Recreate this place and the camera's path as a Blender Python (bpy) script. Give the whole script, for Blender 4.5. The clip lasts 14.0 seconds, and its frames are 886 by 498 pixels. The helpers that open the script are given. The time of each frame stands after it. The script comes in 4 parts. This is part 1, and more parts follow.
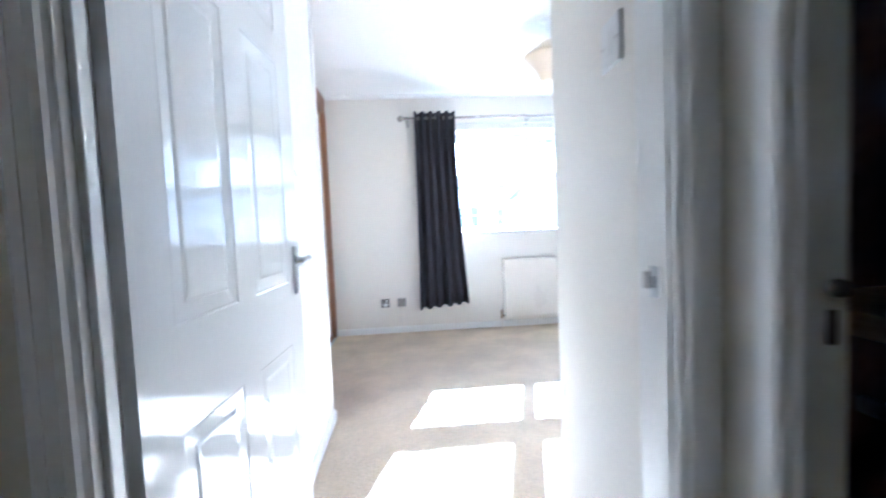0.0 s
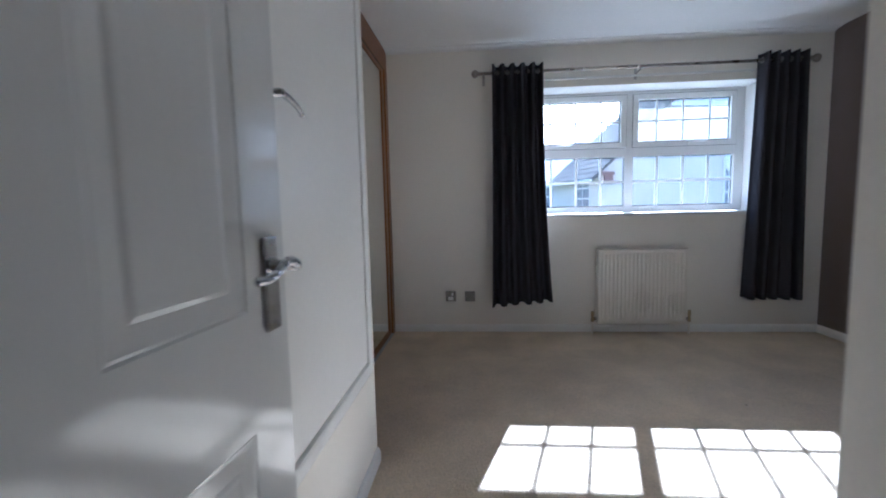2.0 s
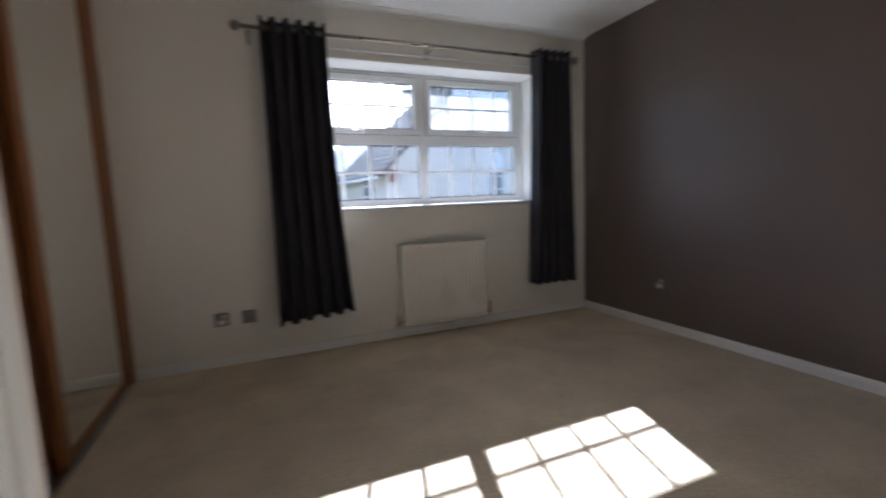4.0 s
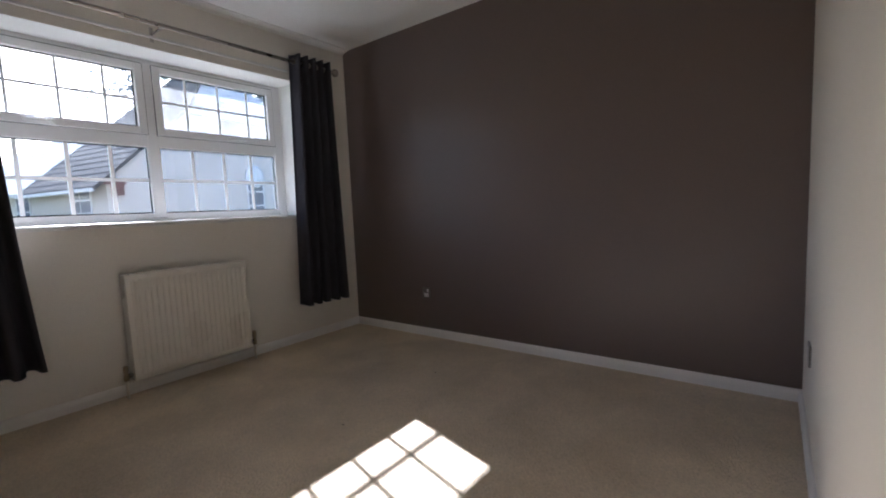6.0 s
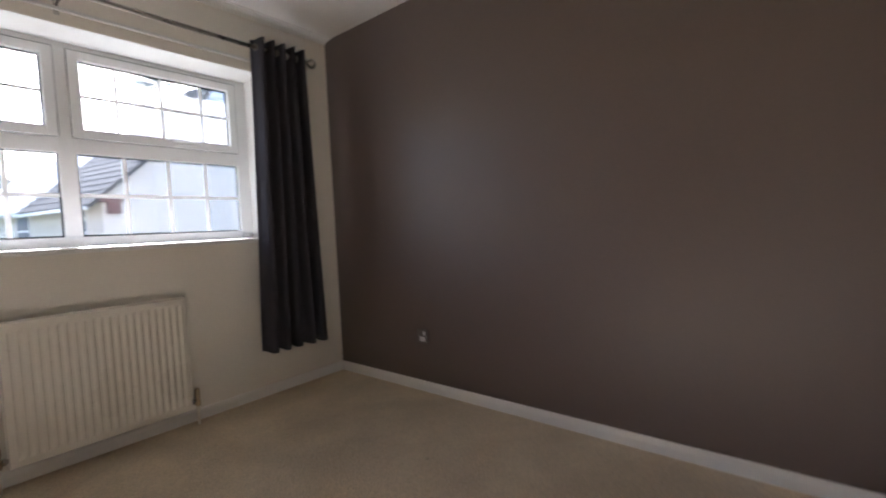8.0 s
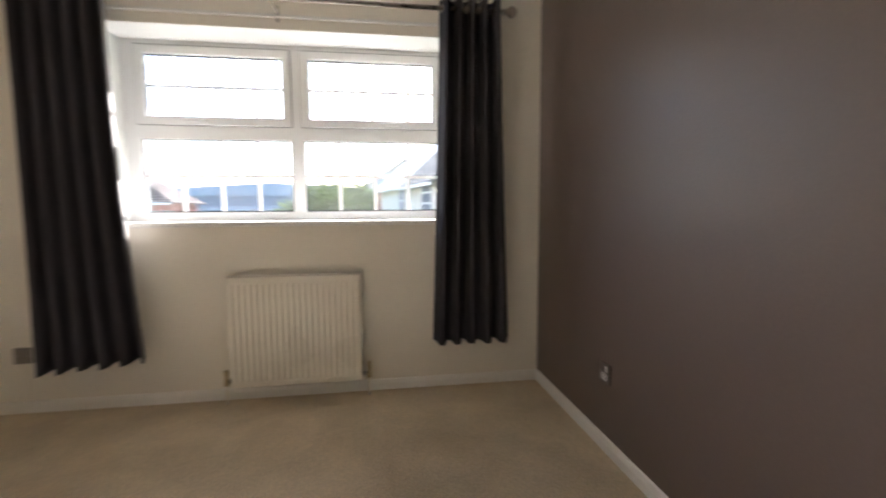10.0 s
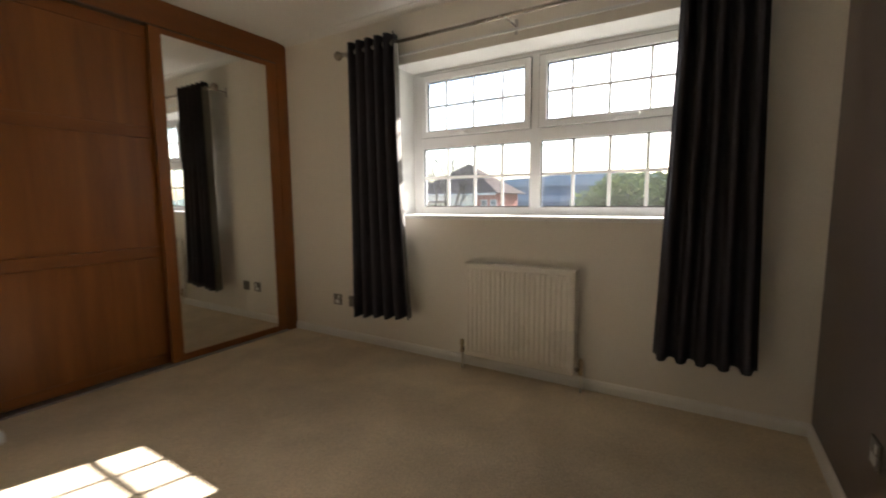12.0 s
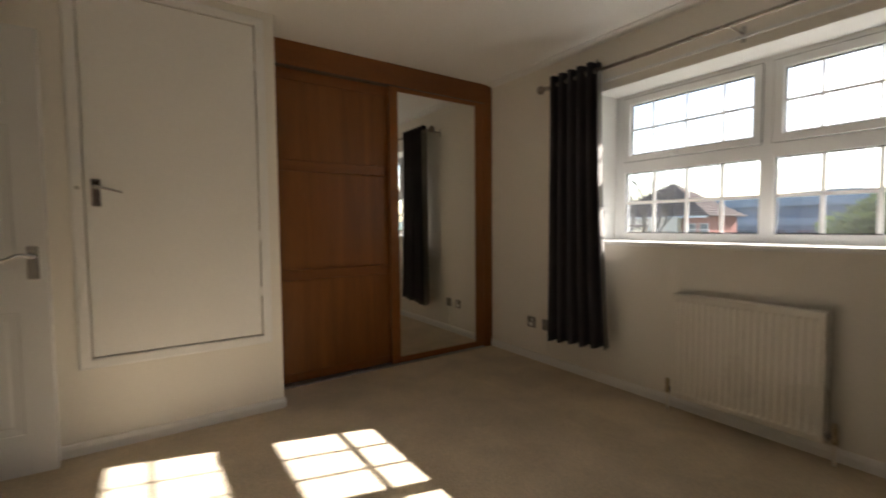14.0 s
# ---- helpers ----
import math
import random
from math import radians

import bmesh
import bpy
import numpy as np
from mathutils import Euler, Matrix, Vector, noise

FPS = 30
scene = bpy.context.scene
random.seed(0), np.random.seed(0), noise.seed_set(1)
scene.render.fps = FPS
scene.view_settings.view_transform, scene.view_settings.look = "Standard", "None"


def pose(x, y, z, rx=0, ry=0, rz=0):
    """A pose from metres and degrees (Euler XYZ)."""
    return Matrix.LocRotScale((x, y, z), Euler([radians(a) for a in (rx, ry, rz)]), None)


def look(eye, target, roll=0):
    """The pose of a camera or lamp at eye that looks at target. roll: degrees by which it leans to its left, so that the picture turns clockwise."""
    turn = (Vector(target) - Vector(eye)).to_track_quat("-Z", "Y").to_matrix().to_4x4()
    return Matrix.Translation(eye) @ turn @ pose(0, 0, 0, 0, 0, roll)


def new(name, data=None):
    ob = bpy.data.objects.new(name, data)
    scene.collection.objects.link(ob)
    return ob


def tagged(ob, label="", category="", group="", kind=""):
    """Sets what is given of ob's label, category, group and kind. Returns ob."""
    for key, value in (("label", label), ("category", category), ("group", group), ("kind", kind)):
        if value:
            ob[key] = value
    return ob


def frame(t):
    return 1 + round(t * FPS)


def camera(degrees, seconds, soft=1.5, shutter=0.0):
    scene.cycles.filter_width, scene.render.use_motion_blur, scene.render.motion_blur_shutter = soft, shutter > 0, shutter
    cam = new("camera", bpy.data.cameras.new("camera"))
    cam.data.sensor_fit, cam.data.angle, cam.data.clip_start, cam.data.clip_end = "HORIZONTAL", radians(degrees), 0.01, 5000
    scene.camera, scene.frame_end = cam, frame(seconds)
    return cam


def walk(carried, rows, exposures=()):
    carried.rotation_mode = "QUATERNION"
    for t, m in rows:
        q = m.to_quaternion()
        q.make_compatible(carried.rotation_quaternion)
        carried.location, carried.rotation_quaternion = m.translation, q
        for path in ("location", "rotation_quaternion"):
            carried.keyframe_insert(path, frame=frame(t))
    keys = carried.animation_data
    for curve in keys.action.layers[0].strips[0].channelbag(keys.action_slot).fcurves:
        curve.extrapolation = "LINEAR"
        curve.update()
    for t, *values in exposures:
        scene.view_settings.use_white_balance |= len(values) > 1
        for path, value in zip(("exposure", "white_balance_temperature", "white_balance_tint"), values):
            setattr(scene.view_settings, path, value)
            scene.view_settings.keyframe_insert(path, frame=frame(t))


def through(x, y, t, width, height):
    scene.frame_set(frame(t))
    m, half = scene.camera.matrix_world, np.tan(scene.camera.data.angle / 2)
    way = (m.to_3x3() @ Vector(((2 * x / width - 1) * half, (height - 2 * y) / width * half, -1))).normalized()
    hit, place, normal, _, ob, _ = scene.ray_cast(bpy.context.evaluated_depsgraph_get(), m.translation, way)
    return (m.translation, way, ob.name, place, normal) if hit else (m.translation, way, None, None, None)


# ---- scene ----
cam = camera(91.1, 14.0, soft=1.9, shutter=0.8)
PATH = [
    (0, (0.272, -0.11, 1.1), (0.421, 1.881, 0.986), -2.4),
    (0.5, (0.231, 0.026, 1.096), (0.249, 2.02, 0.942), -2.0),
    (1, (0.193, 0.22, 1.096), (0.273, 2.213, 0.943), -2.5),
    (1.5, (0.216, 0.415, 1.085), (0.188, 2.407, 0.913), -1.5),
    (2, (0.246, 0.602, 1.093), (0.079, 2.586, 0.901), -1.3),
    (2.2, (0.249, 0.665, 1.093), (0.126, 2.651, 0.895), -1.4),
    (4.3, (0.295, 1.218, 1.033), (1.303, 2.932, 0.819), -2.1),
    (4.5, (0.312, 1.242, 1.036), (1.493, 2.844, 0.845), -2.1),
    (5, (0.355, 1.272, 1.024), (1.814, 2.625, 0.818), -2.8),
    (5.5, (0.368, 1.28, 1.015), (1.927, 2.519, 0.822), -3.2),
    (6, (0.38, 1.32, 1.015), (1.962, 2.53, 0.829), -2.5),
    (6.5, (0.477, 1.442, 1.027), (2.06, 2.658, 0.908), -4.3),
    (7, (0.615, 1.535, 1.047), (2.238, 2.695, 0.897), -5.5),
    (7.2, (0.682, 1.572, 1.038), (2.36, 2.648, 0.886), -5.0),
    (9.3, (1.634, 1.781, 1.035), (2.603, 3.522, 0.863), -2.2),
    (9.5, (1.731, 1.791, 1.059), (2.599, 3.581, 0.849), -3.6),
    (10, (2.003, 1.77, 1.072), (2.296, 3.74, 0.891), -0.4),
    (10.5, (2.175, 1.823, 1.065), (2.218, 3.815, 0.889), -3.1),
    (11, (2.324, 1.895, 1.111), (2.167, 3.88, 0.919), -1.9),
    (11.5, (2.434, 1.878, 1.113), (1.67, 3.713, 0.888), 0.7),
    (12, (2.506, 1.787, 1.113), (1.472, 3.484, 0.89), -0.4),
    (12.5, (2.549, 1.738, 1.127), (1.375, 3.347, 0.948), -1.5),
    (13, (2.57, 1.721, 1.127), (1.145, 3.115, 0.955), -0.5),
    (13.5, (2.551, 1.694, 1.13), (1.01, 2.961, 0.984), -0.8),
    (14, (2.524, 1.668, 1.129), (0.875, 2.795, 1.021), -0.5),
]
EXPOSURES = [
    (0.0, 5.45, 4230, 11), (0.5, 4.32, 4290, 11), (1.0, 3.95, 4400, 11), (1.5, 3.5, 4450, 11), (2.2, 3.14, 4550, 11),
    (4.3, 2.72, 5200, 14), (5.5, 2.64, 5250, 15), (7.2, 2.85, 5500, 17), (9.3, 3.65, 5800, 14), (11.0, 3.33, 6200, 12), (11.5, 3.03, 6300, 12), (12.0, 2.83, 6400, 12), (12.5, 2.66, 6450, 12), (14.0, 2.60, 6450, 12)]
walk(cam, [(t, look(eye, target, roll)) for t, eye, target, roll in PATH], EXPOSURES)

# ---- sky and sun ----
SUN = Vector((0.458, 1.634, 1.0)).normalized()
world = bpy.data.worlds.new("sky")
scene.world = world
world.use_nodes = True
wt = world.node_tree
sky = wt.nodes.new("ShaderNodeTexSky")
sky.sky_type = "NISHITA"
sky.sun_disc = False
sky.sun_elevation = math.asin(SUN.z)
sky.sun_rotation = math.atan2(SUN.x, SUN.y)
sky.dust_density = 2.0
wt.links.new(sky.outputs[0], wt.nodes["Background"].inputs[0])
wt.nodes["Background"].inputs[1].default_value = 0.15
sun = new("sun", bpy.data.lights.new("sun", "SUN"))
sun.data.energy, sun.data.angle, sun.data.color = 5.0, radians(0.5), (1.0, 0.95, 0.88)
sun.matrix_world = look(SUN * 30, (0, 0, 0))


# ---- materials ----
def material(name, colour, rough=0.5, metal=0.0, vary=0.0, big=1.5, fine=120.0, bump=0.0, stretch=(1, 1, 1), spec=0.5, coat=0.0, tint=None, lift=0.0):
    """A painted or plain surface: colour varied at a large and a fine scale, with a fine relief."""
    m = bpy.data.materials.new(name)
    m.use_nodes = True
    n, l = m.node_tree.nodes, m.node_tree.links
    b = n["Principled BSDF"]
    b.inputs["Base Color"].default_value = (*colour, 1)
    b.inputs["Roughness"].default_value = rough
    b.inputs["Metallic"].default_value = metal
    b.inputs["Specular IOR Level"].default_value = spec
    b.inputs["Coat Weight"].default_value = coat
    co = n.new("ShaderNodeTexCoord")
    mp = n.new("ShaderNodeMapping")
    mp.inputs["Scale"].default_value = stretch
    l.new(co.outputs["Object"], mp.inputs[0])
    if vary:
        a, c = n.new("ShaderNodeTexNoise"), n.new("ShaderNodeTexNoise")
        a.inputs["Scale"].default_value, c.inputs["Scale"].default_value = big, fine
        a.inputs["Detail"].default_value, c.inputs["Detail"].default_value = 5, 3
        l.new(co.outputs["Object"], a.inputs[0])
        l.new(mp.outputs[0], c.inputs[0])
        add = n.new("ShaderNodeMath")
        add.operation = "ADD"
        l.new(a.outputs[0], add.inputs[0])
        l.new(c.outputs[0], add.inputs[1])
        r = n.new("ShaderNodeMapRange")
        r.inputs[1].default_value, r.inputs[2].default_value = 0.6, 1.4
        l.new(add.outputs[0], r.inputs[0])
        mix = n.new("ShaderNodeMix")
        mix.data_type = "RGBA"
        lo = tint or tuple(v * (1 - vary) for v in colour)
        mix.inputs[6].default_value = (*lo, 1)
        mix.inputs[7].default_value = (*(min(1, v * (1 + vary * 0.6)) for v in colour), 1)
        l.new(r.outputs[0], mix.inputs[0])
        l.new(mix.outputs[2], b.inputs["Base Color"])
        rr = n.new("ShaderNodeMapRange")
        rr.inputs[3].default_value, rr.inputs[4].default_value = rough * 0.85, min(1, rough * 1.15)
        l.new(a.outputs[0], rr.inputs[0])
        l.new(rr.outputs[0], b.inputs["Roughness"])
    if bump:
        t = n.new("ShaderNodeTexNoise")
        t.inputs["Scale"].default_value, t.inputs["Detail"].default_value = fine, 4
        l.new(mp.outputs[0], t.inputs[0])
        bp = n.new("ShaderNodeBump")
        bp.inputs["Strength"].default_value, bp.inputs["Distance"].default_value = 1.0, bump
        l.new(t.outputs[0], bp.inputs["Height"])
        l.new(bp.outputs[0], b.inputs["Normal"])
    return m


def hazy_hill(name, colour, haze_glow):
    """A wooded hill in the far distance; pale colour and blue glow imitate hazy air."""
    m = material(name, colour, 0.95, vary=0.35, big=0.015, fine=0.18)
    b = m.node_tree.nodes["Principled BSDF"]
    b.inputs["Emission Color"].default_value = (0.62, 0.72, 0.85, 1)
    b.inputs["Emission Strength"].default_value = haze_glow
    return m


def leaf_material(name, colour, through):
    """Foliage: a share of the light passes through the leaves."""
    m = material(name, colour, 0.75, vary=0.5, big=0.9, fine=8)
    n, l = m.node_tree.nodes, m.node_tree.links
    b = n["Principled BSDF"]
    t, x = n.new("ShaderNodeBsdfTranslucent"), n.new("ShaderNodeMixShader")
    l.new(b.inputs["Base Color"].links[0].from_socket, t.inputs[0])
    x.inputs[0].default_value = through
    l.new(b.outputs[0], x.inputs[1])
    l.new(t.outputs[0], x.inputs[2])
    l.new(x.outputs[0], n["Material Output"].inputs[0])
    return m


def wood_material(name, dark, light, axis):
    m = bpy.data.materials.new(name)
    m.use_nodes = True
    n, l = m.node_tree.nodes, m.node_tree.links
    b = n["Principled BSDF"]
    co, mp = n.new("ShaderNodeTexCoord"), n.new("ShaderNodeMapping")
    mp.inputs["Scale"].default_value = tuple(0.06 if i == axis else 1 for i in range(3))
    l.new(co.outputs["Object"], mp.inputs[0])
    g, f = n.new("ShaderNodeTexNoise"), n.new("ShaderNodeTexNoise")
    g.inputs["Scale"].default_value, g.inputs["Detail"].default_value, g.inputs["Distortion"].default_value = 9, 6, 0.8
    f.inputs["Scale"].default_value, f.inputs["Detail"].default_value = 130, 3
    l.new(mp.outputs[0], g.inputs[0])
    l.new(mp.outputs[0], f.inputs[0])
    add = n.new("ShaderNodeMath")
    add.operation = "MULTIPLY_ADD"
    add.inputs[1].default_value = 0.35
    l.new(f.outputs[0], add.inputs[0])
    l.new(g.outputs[0], add.inputs[2])
    ramp = n.new("ShaderNodeValToRGB")
    ramp.color_ramp.elements[0].position, ramp.color_ramp.elements[1].position = 0.4, 0.95
    ramp.color_ramp.elements[0].color, ramp.color_ramp.elements[1].color = (*dark, 1), (*light, 1)
    l.new(add.outputs[0], ramp.inputs[0])
    l.new(ramp.outputs[0], b.inputs["Base Color"])
    b.inputs["Roughness"].default_value = 0.38
    bp = n.new("ShaderNodeBump")
    bp.inputs["Distance"].default_value = 0.0004
    l.new(f.outputs[0], bp.inputs["Height"])
    l.new(bp.outputs[0], b.inputs["Normal"])
    return m


def glass_material(name, least=0.003, most=0.008, size=5):
    """Grey-tinted glass; a faint film, lit from behind by the sun, imitates window glare."""
    m = bpy.data.materials.new(name)
    m.use_nodes = True
    n, l = m.node_tree.nodes, m.node_tree.links
    n.remove(n["Principled BSDF"])
    t, g, x = (n.new("ShaderNode" + k) for k in ("BsdfTransparent", "BsdfGlossy", "MixShader"))
    g.inputs["Roughness"].default_value = 0.0
    t.inputs[0].default_value = (0.64, 0.65, 0.655, 1)
    x.inputs[0].default_value = 0.04
    l.new(t.outputs[0], x.inputs[1])
    l.new(g.outputs[0], x.inputs[2])
    d, y = n.new("ShaderNodeBsdfTranslucent"), n.new("ShaderNodeMixShader")
    d.inputs[0].default_value = (0.80, 0.80, 0.78, 1)
    veil, r = n.new("ShaderNodeTexNoise"), n.new("ShaderNodeMapRange")
    veil.inputs["Scale"].default_value, veil.inputs["Detail"].default_value = size, 6
    r.inputs[1].default_value, r.inputs[2].default_value, r.inputs[3].default_value, r.inputs[4].default_value = 0.35, 0.65, least, most
    l.new(n.new("ShaderNodeTexCoord").outputs["Object"], veil.inputs[0])
    l.new(veil.outputs[0], r.inputs[0])
    l.new(r.outputs[0], y.inputs[0])
    l.new(x.outputs[0], y.inputs[1])
    l.new(d.outputs[0], y.inputs[2])
    l.new(y.outputs[0], n["Material Output"].inputs[0])
    return m


def carpet_material():
    """Cut pile: tufts, and soft patches where the pile is brushed or soiled."""
    m = material("beige_carpet", (0.68, 0.56, 0.40), 0.95, vary=0.30, big=1.1, fine=125, bump=0.008, spec=0.1)
    n, l = m.node_tree.nodes, m.node_tree.links
    b = n["Principled BSDF"]
    b.inputs["Sheen Weight"].default_value = 0.2
    was = b.inputs["Base Color"].links[0].from_socket
    co = n.new("ShaderNodeTexCoord")
    p = n.new("ShaderNodeTexNoise")
    p.inputs["Scale"].default_value, p.inputs["Detail"].default_value, p.inputs["Distortion"].default_value = 3.2, 6, 0.3
    l.new(co.outputs["Object"], p.inputs[0])
    r = n.new("ShaderNodeMapRange")
    r.inputs[1].default_value, r.inputs[2].default_value, r.inputs[3].default_value, r.inputs[4].default_value = 0.34, 0.66, 0.87, 1.06
    l.new(p.outputs[0], r.inputs[0])
    mul = n.new("ShaderNodeVectorMath")
    mul.operation = "SCALE"
    l.new(was, mul.inputs[0])
    l.new(r.outputs[0], mul.inputs["Scale"])
    l.new(mul.outputs[0], b.inputs["Base Color"])
    return m


M_WALL = material("cream_wall_paint", (0.82, 0.785, 0.71), 0.7, vary=0.04, big=0.9, fine=90, bump=0.0006, spec=0.3)
M_BROWN = material("brown_wall_paint", (0.146, 0.113, 0.098), 0.40, vary=0.07, big=0.8, fine=110, bump=0.0007)
M_CEIL = material("white_ceiling_paint", (0.84, 0.83, 0.80), 0.8, vary=0.04, big=0.8, fine=70, bump=0.0012, spec=0.2)
M_GLOSS = material("white_gloss_paint", (0.84, 0.83, 0.80), 0.34, vary=0.03, big=2.5, fine=60, bump=0.0002)
M_DOOR = material("white_grained_gloss_paint", (0.75, 0.75, 0.735), 0.10, vary=0.03, big=2, fine=150, bump=0.00014, stretch=(1, 1, 0.08))
M_UPVC = material("white_upvc", (0.83, 0.83, 0.82), 0.3, vary=0.03, big=3, fine=50)
M_CARPET = carpet_material()
M_WOOD_V = wood_material("oak_veneer_upright", (0.165, 0.056, 0.010), (0.285, 0.106, 0.021), 2)
M_WOOD_H = wood_material("oak_veneer_lengthwise", (0.165, 0.055, 0.010), (0.275, 0.100, 0.020), 1)
M_CURTAIN = material("charcoal_curtain_cloth", (0.046, 0.043, 0.050), 0.9, vary=0.3, big=3, fine=700, bump=0.0008, spec=0.15)
M_LINING = material("pale_bounce_lining", (0.24, 0.225, 0.21), 0.9, vary=0.1, big=3, fine=500, bump=0.0005, spec=0.1)
M_STEEL = material("brushed_steel", (0.50, 0.48, 0.45), 0.32, 1.0, vary=0.1, big=8, fine=300)
M_POLE = material("antique_nickel", (0.34, 0.30, 0.26), 0.28, 1.0, vary=0.12, big=10, fine=200)
M_PLATE = material("dark_brushed_steel", (0.22, 0.205, 0.19), 0.3, 0.9, vary=0.15, big=15, fine=300)
M_CHROME = material("polished_chrome", (0.58, 0.58, 0.60), 0.07, 1.0, vary=0.06, big=12, fine=200)
M_BRASS = material("brass", (0.50, 0.41, 0.27), 0.35, 1.0, vary=0.1, big=12, fine=200)
M_DARKMETAL = material("dark_metal", (0.10, 0.09, 0.08), 0.4, 0.9, vary=0.15, big=10, fine=200)
M_ALU = material("aluminium_track", (0.45, 0.46, 0.48), 0.35, 1.0, vary=0.1, big=6, fine=200)
M_RAD = material("cream_white_radiator_enamel", (0.80, 0.76, 0.68), 0.28, vary=0.03, big=3, fine=80)
M_WHITE = material("white_plastic", (0.78, 0.78, 0.76), 0.35, vary=0.03, big=20, fine=200)
M_BLACK = material("black_rubber_and_gap_shade", (0.02, 0.02, 0.02), 0.6, vary=0.1, big=20, fine=200)
M_SHADE = material("cream_glass_shade", (0.66, 0.56, 0.43), 0.35, vary=0.08, big=8, fine=60)
M_GLASS = glass_material("window_glass")
# Denser film that lifts the dark view the way bloom would.
M_VEILED = glass_material("glare_veiled_window_glass", 0.008, 0.018, 9)
M_MISTED = glass_material("misted_window_glass", 0.048, 0.090, 9)
M_MIRROR = material("mirror_silver", (0.88, 0.89, 0.87), 0.0, 1.0)
M_UNLIT_BROWN = material("dark_brown_for_unlit_surfaces", (0.13, 0.085, 0.06), 0.5, vary=0.2, big=2, fine=30)
M_TOP = wood_material("pale_wood_worktop", (0.30, 0.20, 0.10), (0.55, 0.40, 0.22), 1)
M_RENDER = material("white_house_render", (0.72, 0.65, 0.58), 0.9, vary=0.06, big=0.4, fine=14, bump=0.004)
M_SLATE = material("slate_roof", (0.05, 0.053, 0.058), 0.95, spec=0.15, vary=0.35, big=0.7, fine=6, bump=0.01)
# Same slate with sun and sky glare put into a pale base colour.
M_GLARE_SLATE = material("slate_paled_for_glare", (0.76, 0.73, 0.68), 0.7, vary=0.3, big=0.7, fine=5, bump=0.01)
M_BROWNTILE = material("brown_tile_roof", (0.13, 0.10, 0.09), 0.95, spec=0.1, vary=0.3, big=0.6, fine=6, bump=0.01)
M_BRICK = material("red_brick", (0.42, 0.15, 0.11), 0.9, vary=0.3, big=0.8, fine=9, bump=0.006)
# Red brick again, with the corbel's shade put into its colour.
M_SHADED_BRICK = material("shaded_red_brick", (0.19, 0.085, 0.075), 0.9, vary=0.3, big=0.8, fine=9, bump=0.006)
M_BEIGE = material("beige_render", (0.80, 0.71, 0.58), 0.9, vary=0.12, big=0.4, fine=9, bump=0.004)
M_BLUE = material("blue_cladding", (0.17, 0.22, 0.285), 0.5, vary=0.15, big=0.15, fine=3)
M_BLUELIGHT = material("pale_blue_cladding", (0.30, 0.37, 0.44), 0.5, vary=0.12, big=0.15, fine=3)
M_PANE = material("dark_house_window", (0.10, 0.13, 0.17), 0.08, vary=0.3, big=1.0, fine=3)
M_GRASS = material("grass_ground", (0.07, 0.11, 0.035), 0.95, vary=0.4, big=0.05, fine=2)
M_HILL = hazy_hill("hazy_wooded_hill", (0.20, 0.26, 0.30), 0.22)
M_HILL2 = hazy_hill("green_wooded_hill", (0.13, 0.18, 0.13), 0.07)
M_LEAF = leaf_material("bush_leaves", (0.14, 0.18, 0.07), 0.4)
# Needle colour is paled bluish to carry glare from the bright sky.
M_NEEDLE = leaf_material("conifer_needles_paled_for_glare", (0.20, 0.26, 0.29), 0.5)
M_BARK = material("grey_bark", (0.12, 0.10, 0.085), 0.9, vary=0.35, big=2, fine=20, bump=0.01)


# ---- mesh helpers ----
def box(bm, x0, y0, z0, x1, y1, z1):
    v = [bm.verts.new((x, y, z)) for x in (x0, x1) for y in (y0, y1) for z in (z0, z1)]
    for f in ((0, 1, 3, 2), (4, 6, 7, 5), (0, 4, 5, 1), (2, 3, 7, 6), (0, 2, 6, 4), (1, 5, 7, 3)):
        bm.faces.new([v[i] for i in f])
    return bm


def boxes(*all_of_them):
    bm = bmesh.new()
    for b in all_of_them:
        box(bm, *b)
    return bm


def soft_box(x0, y0, z0, x1, y1, z1, r=0.003, n=2):
    bm = boxes((x0, y0, z0, x1, y1, z1))
    bmesh.ops.bevel(bm, geom=bm.edges[:], offset=r, segments=n, affect="EDGES", profile=0.5)
    return bm


def rod(bm, a, b, r0, r1=None, n=12):
    a, b = Vector(a), Vector(b)
    r1 = r0 if r1 is None else r1
    m = (b - a).to_track_quat("Z", "Y").to_matrix()
    rings = [[bm.verts.new(p + m @ Vector((r * math.cos(2 * math.pi * i / n), r * math.sin(2 * math.pi * i / n), 0))) for i in range(n)] for p, r in ((a, r0), (b, r1))]
    for i in range(n):
        bm.faces.new((rings[0][i], rings[0][(i + 1) % n], rings[1][(i + 1) % n], rings[1][i])).smooth = True
    bm.faces.new(rings[0][::-1])
    bm.faces.new(rings[1])
    return bm


def lathe(bm, profile, at=(0, 0, 0), n=24, turn=None):
    """A turned shape: (radius, height) pairs about z, then turned and moved."""
    at, turn = Vector(at), turn or Matrix.Identity(3)
    rings = []
    for r, h in profile:
        rings.append([bm.verts.new(at + turn @ Vector((r * math.cos(2 * math.pi * i / n), r * math.sin(2 * math.pi * i / n), h))) for i in range(n)])
    for a, b in zip(rings, rings[1:]):
        for i in range(n):
            bm.faces.new((a[i], a[(i + 1) % n], b[(i + 1) % n], b[i])).smooth = True
    bm.faces.new(rings[0][::-1])
    bm.faces.new(rings[-1])
    return bm


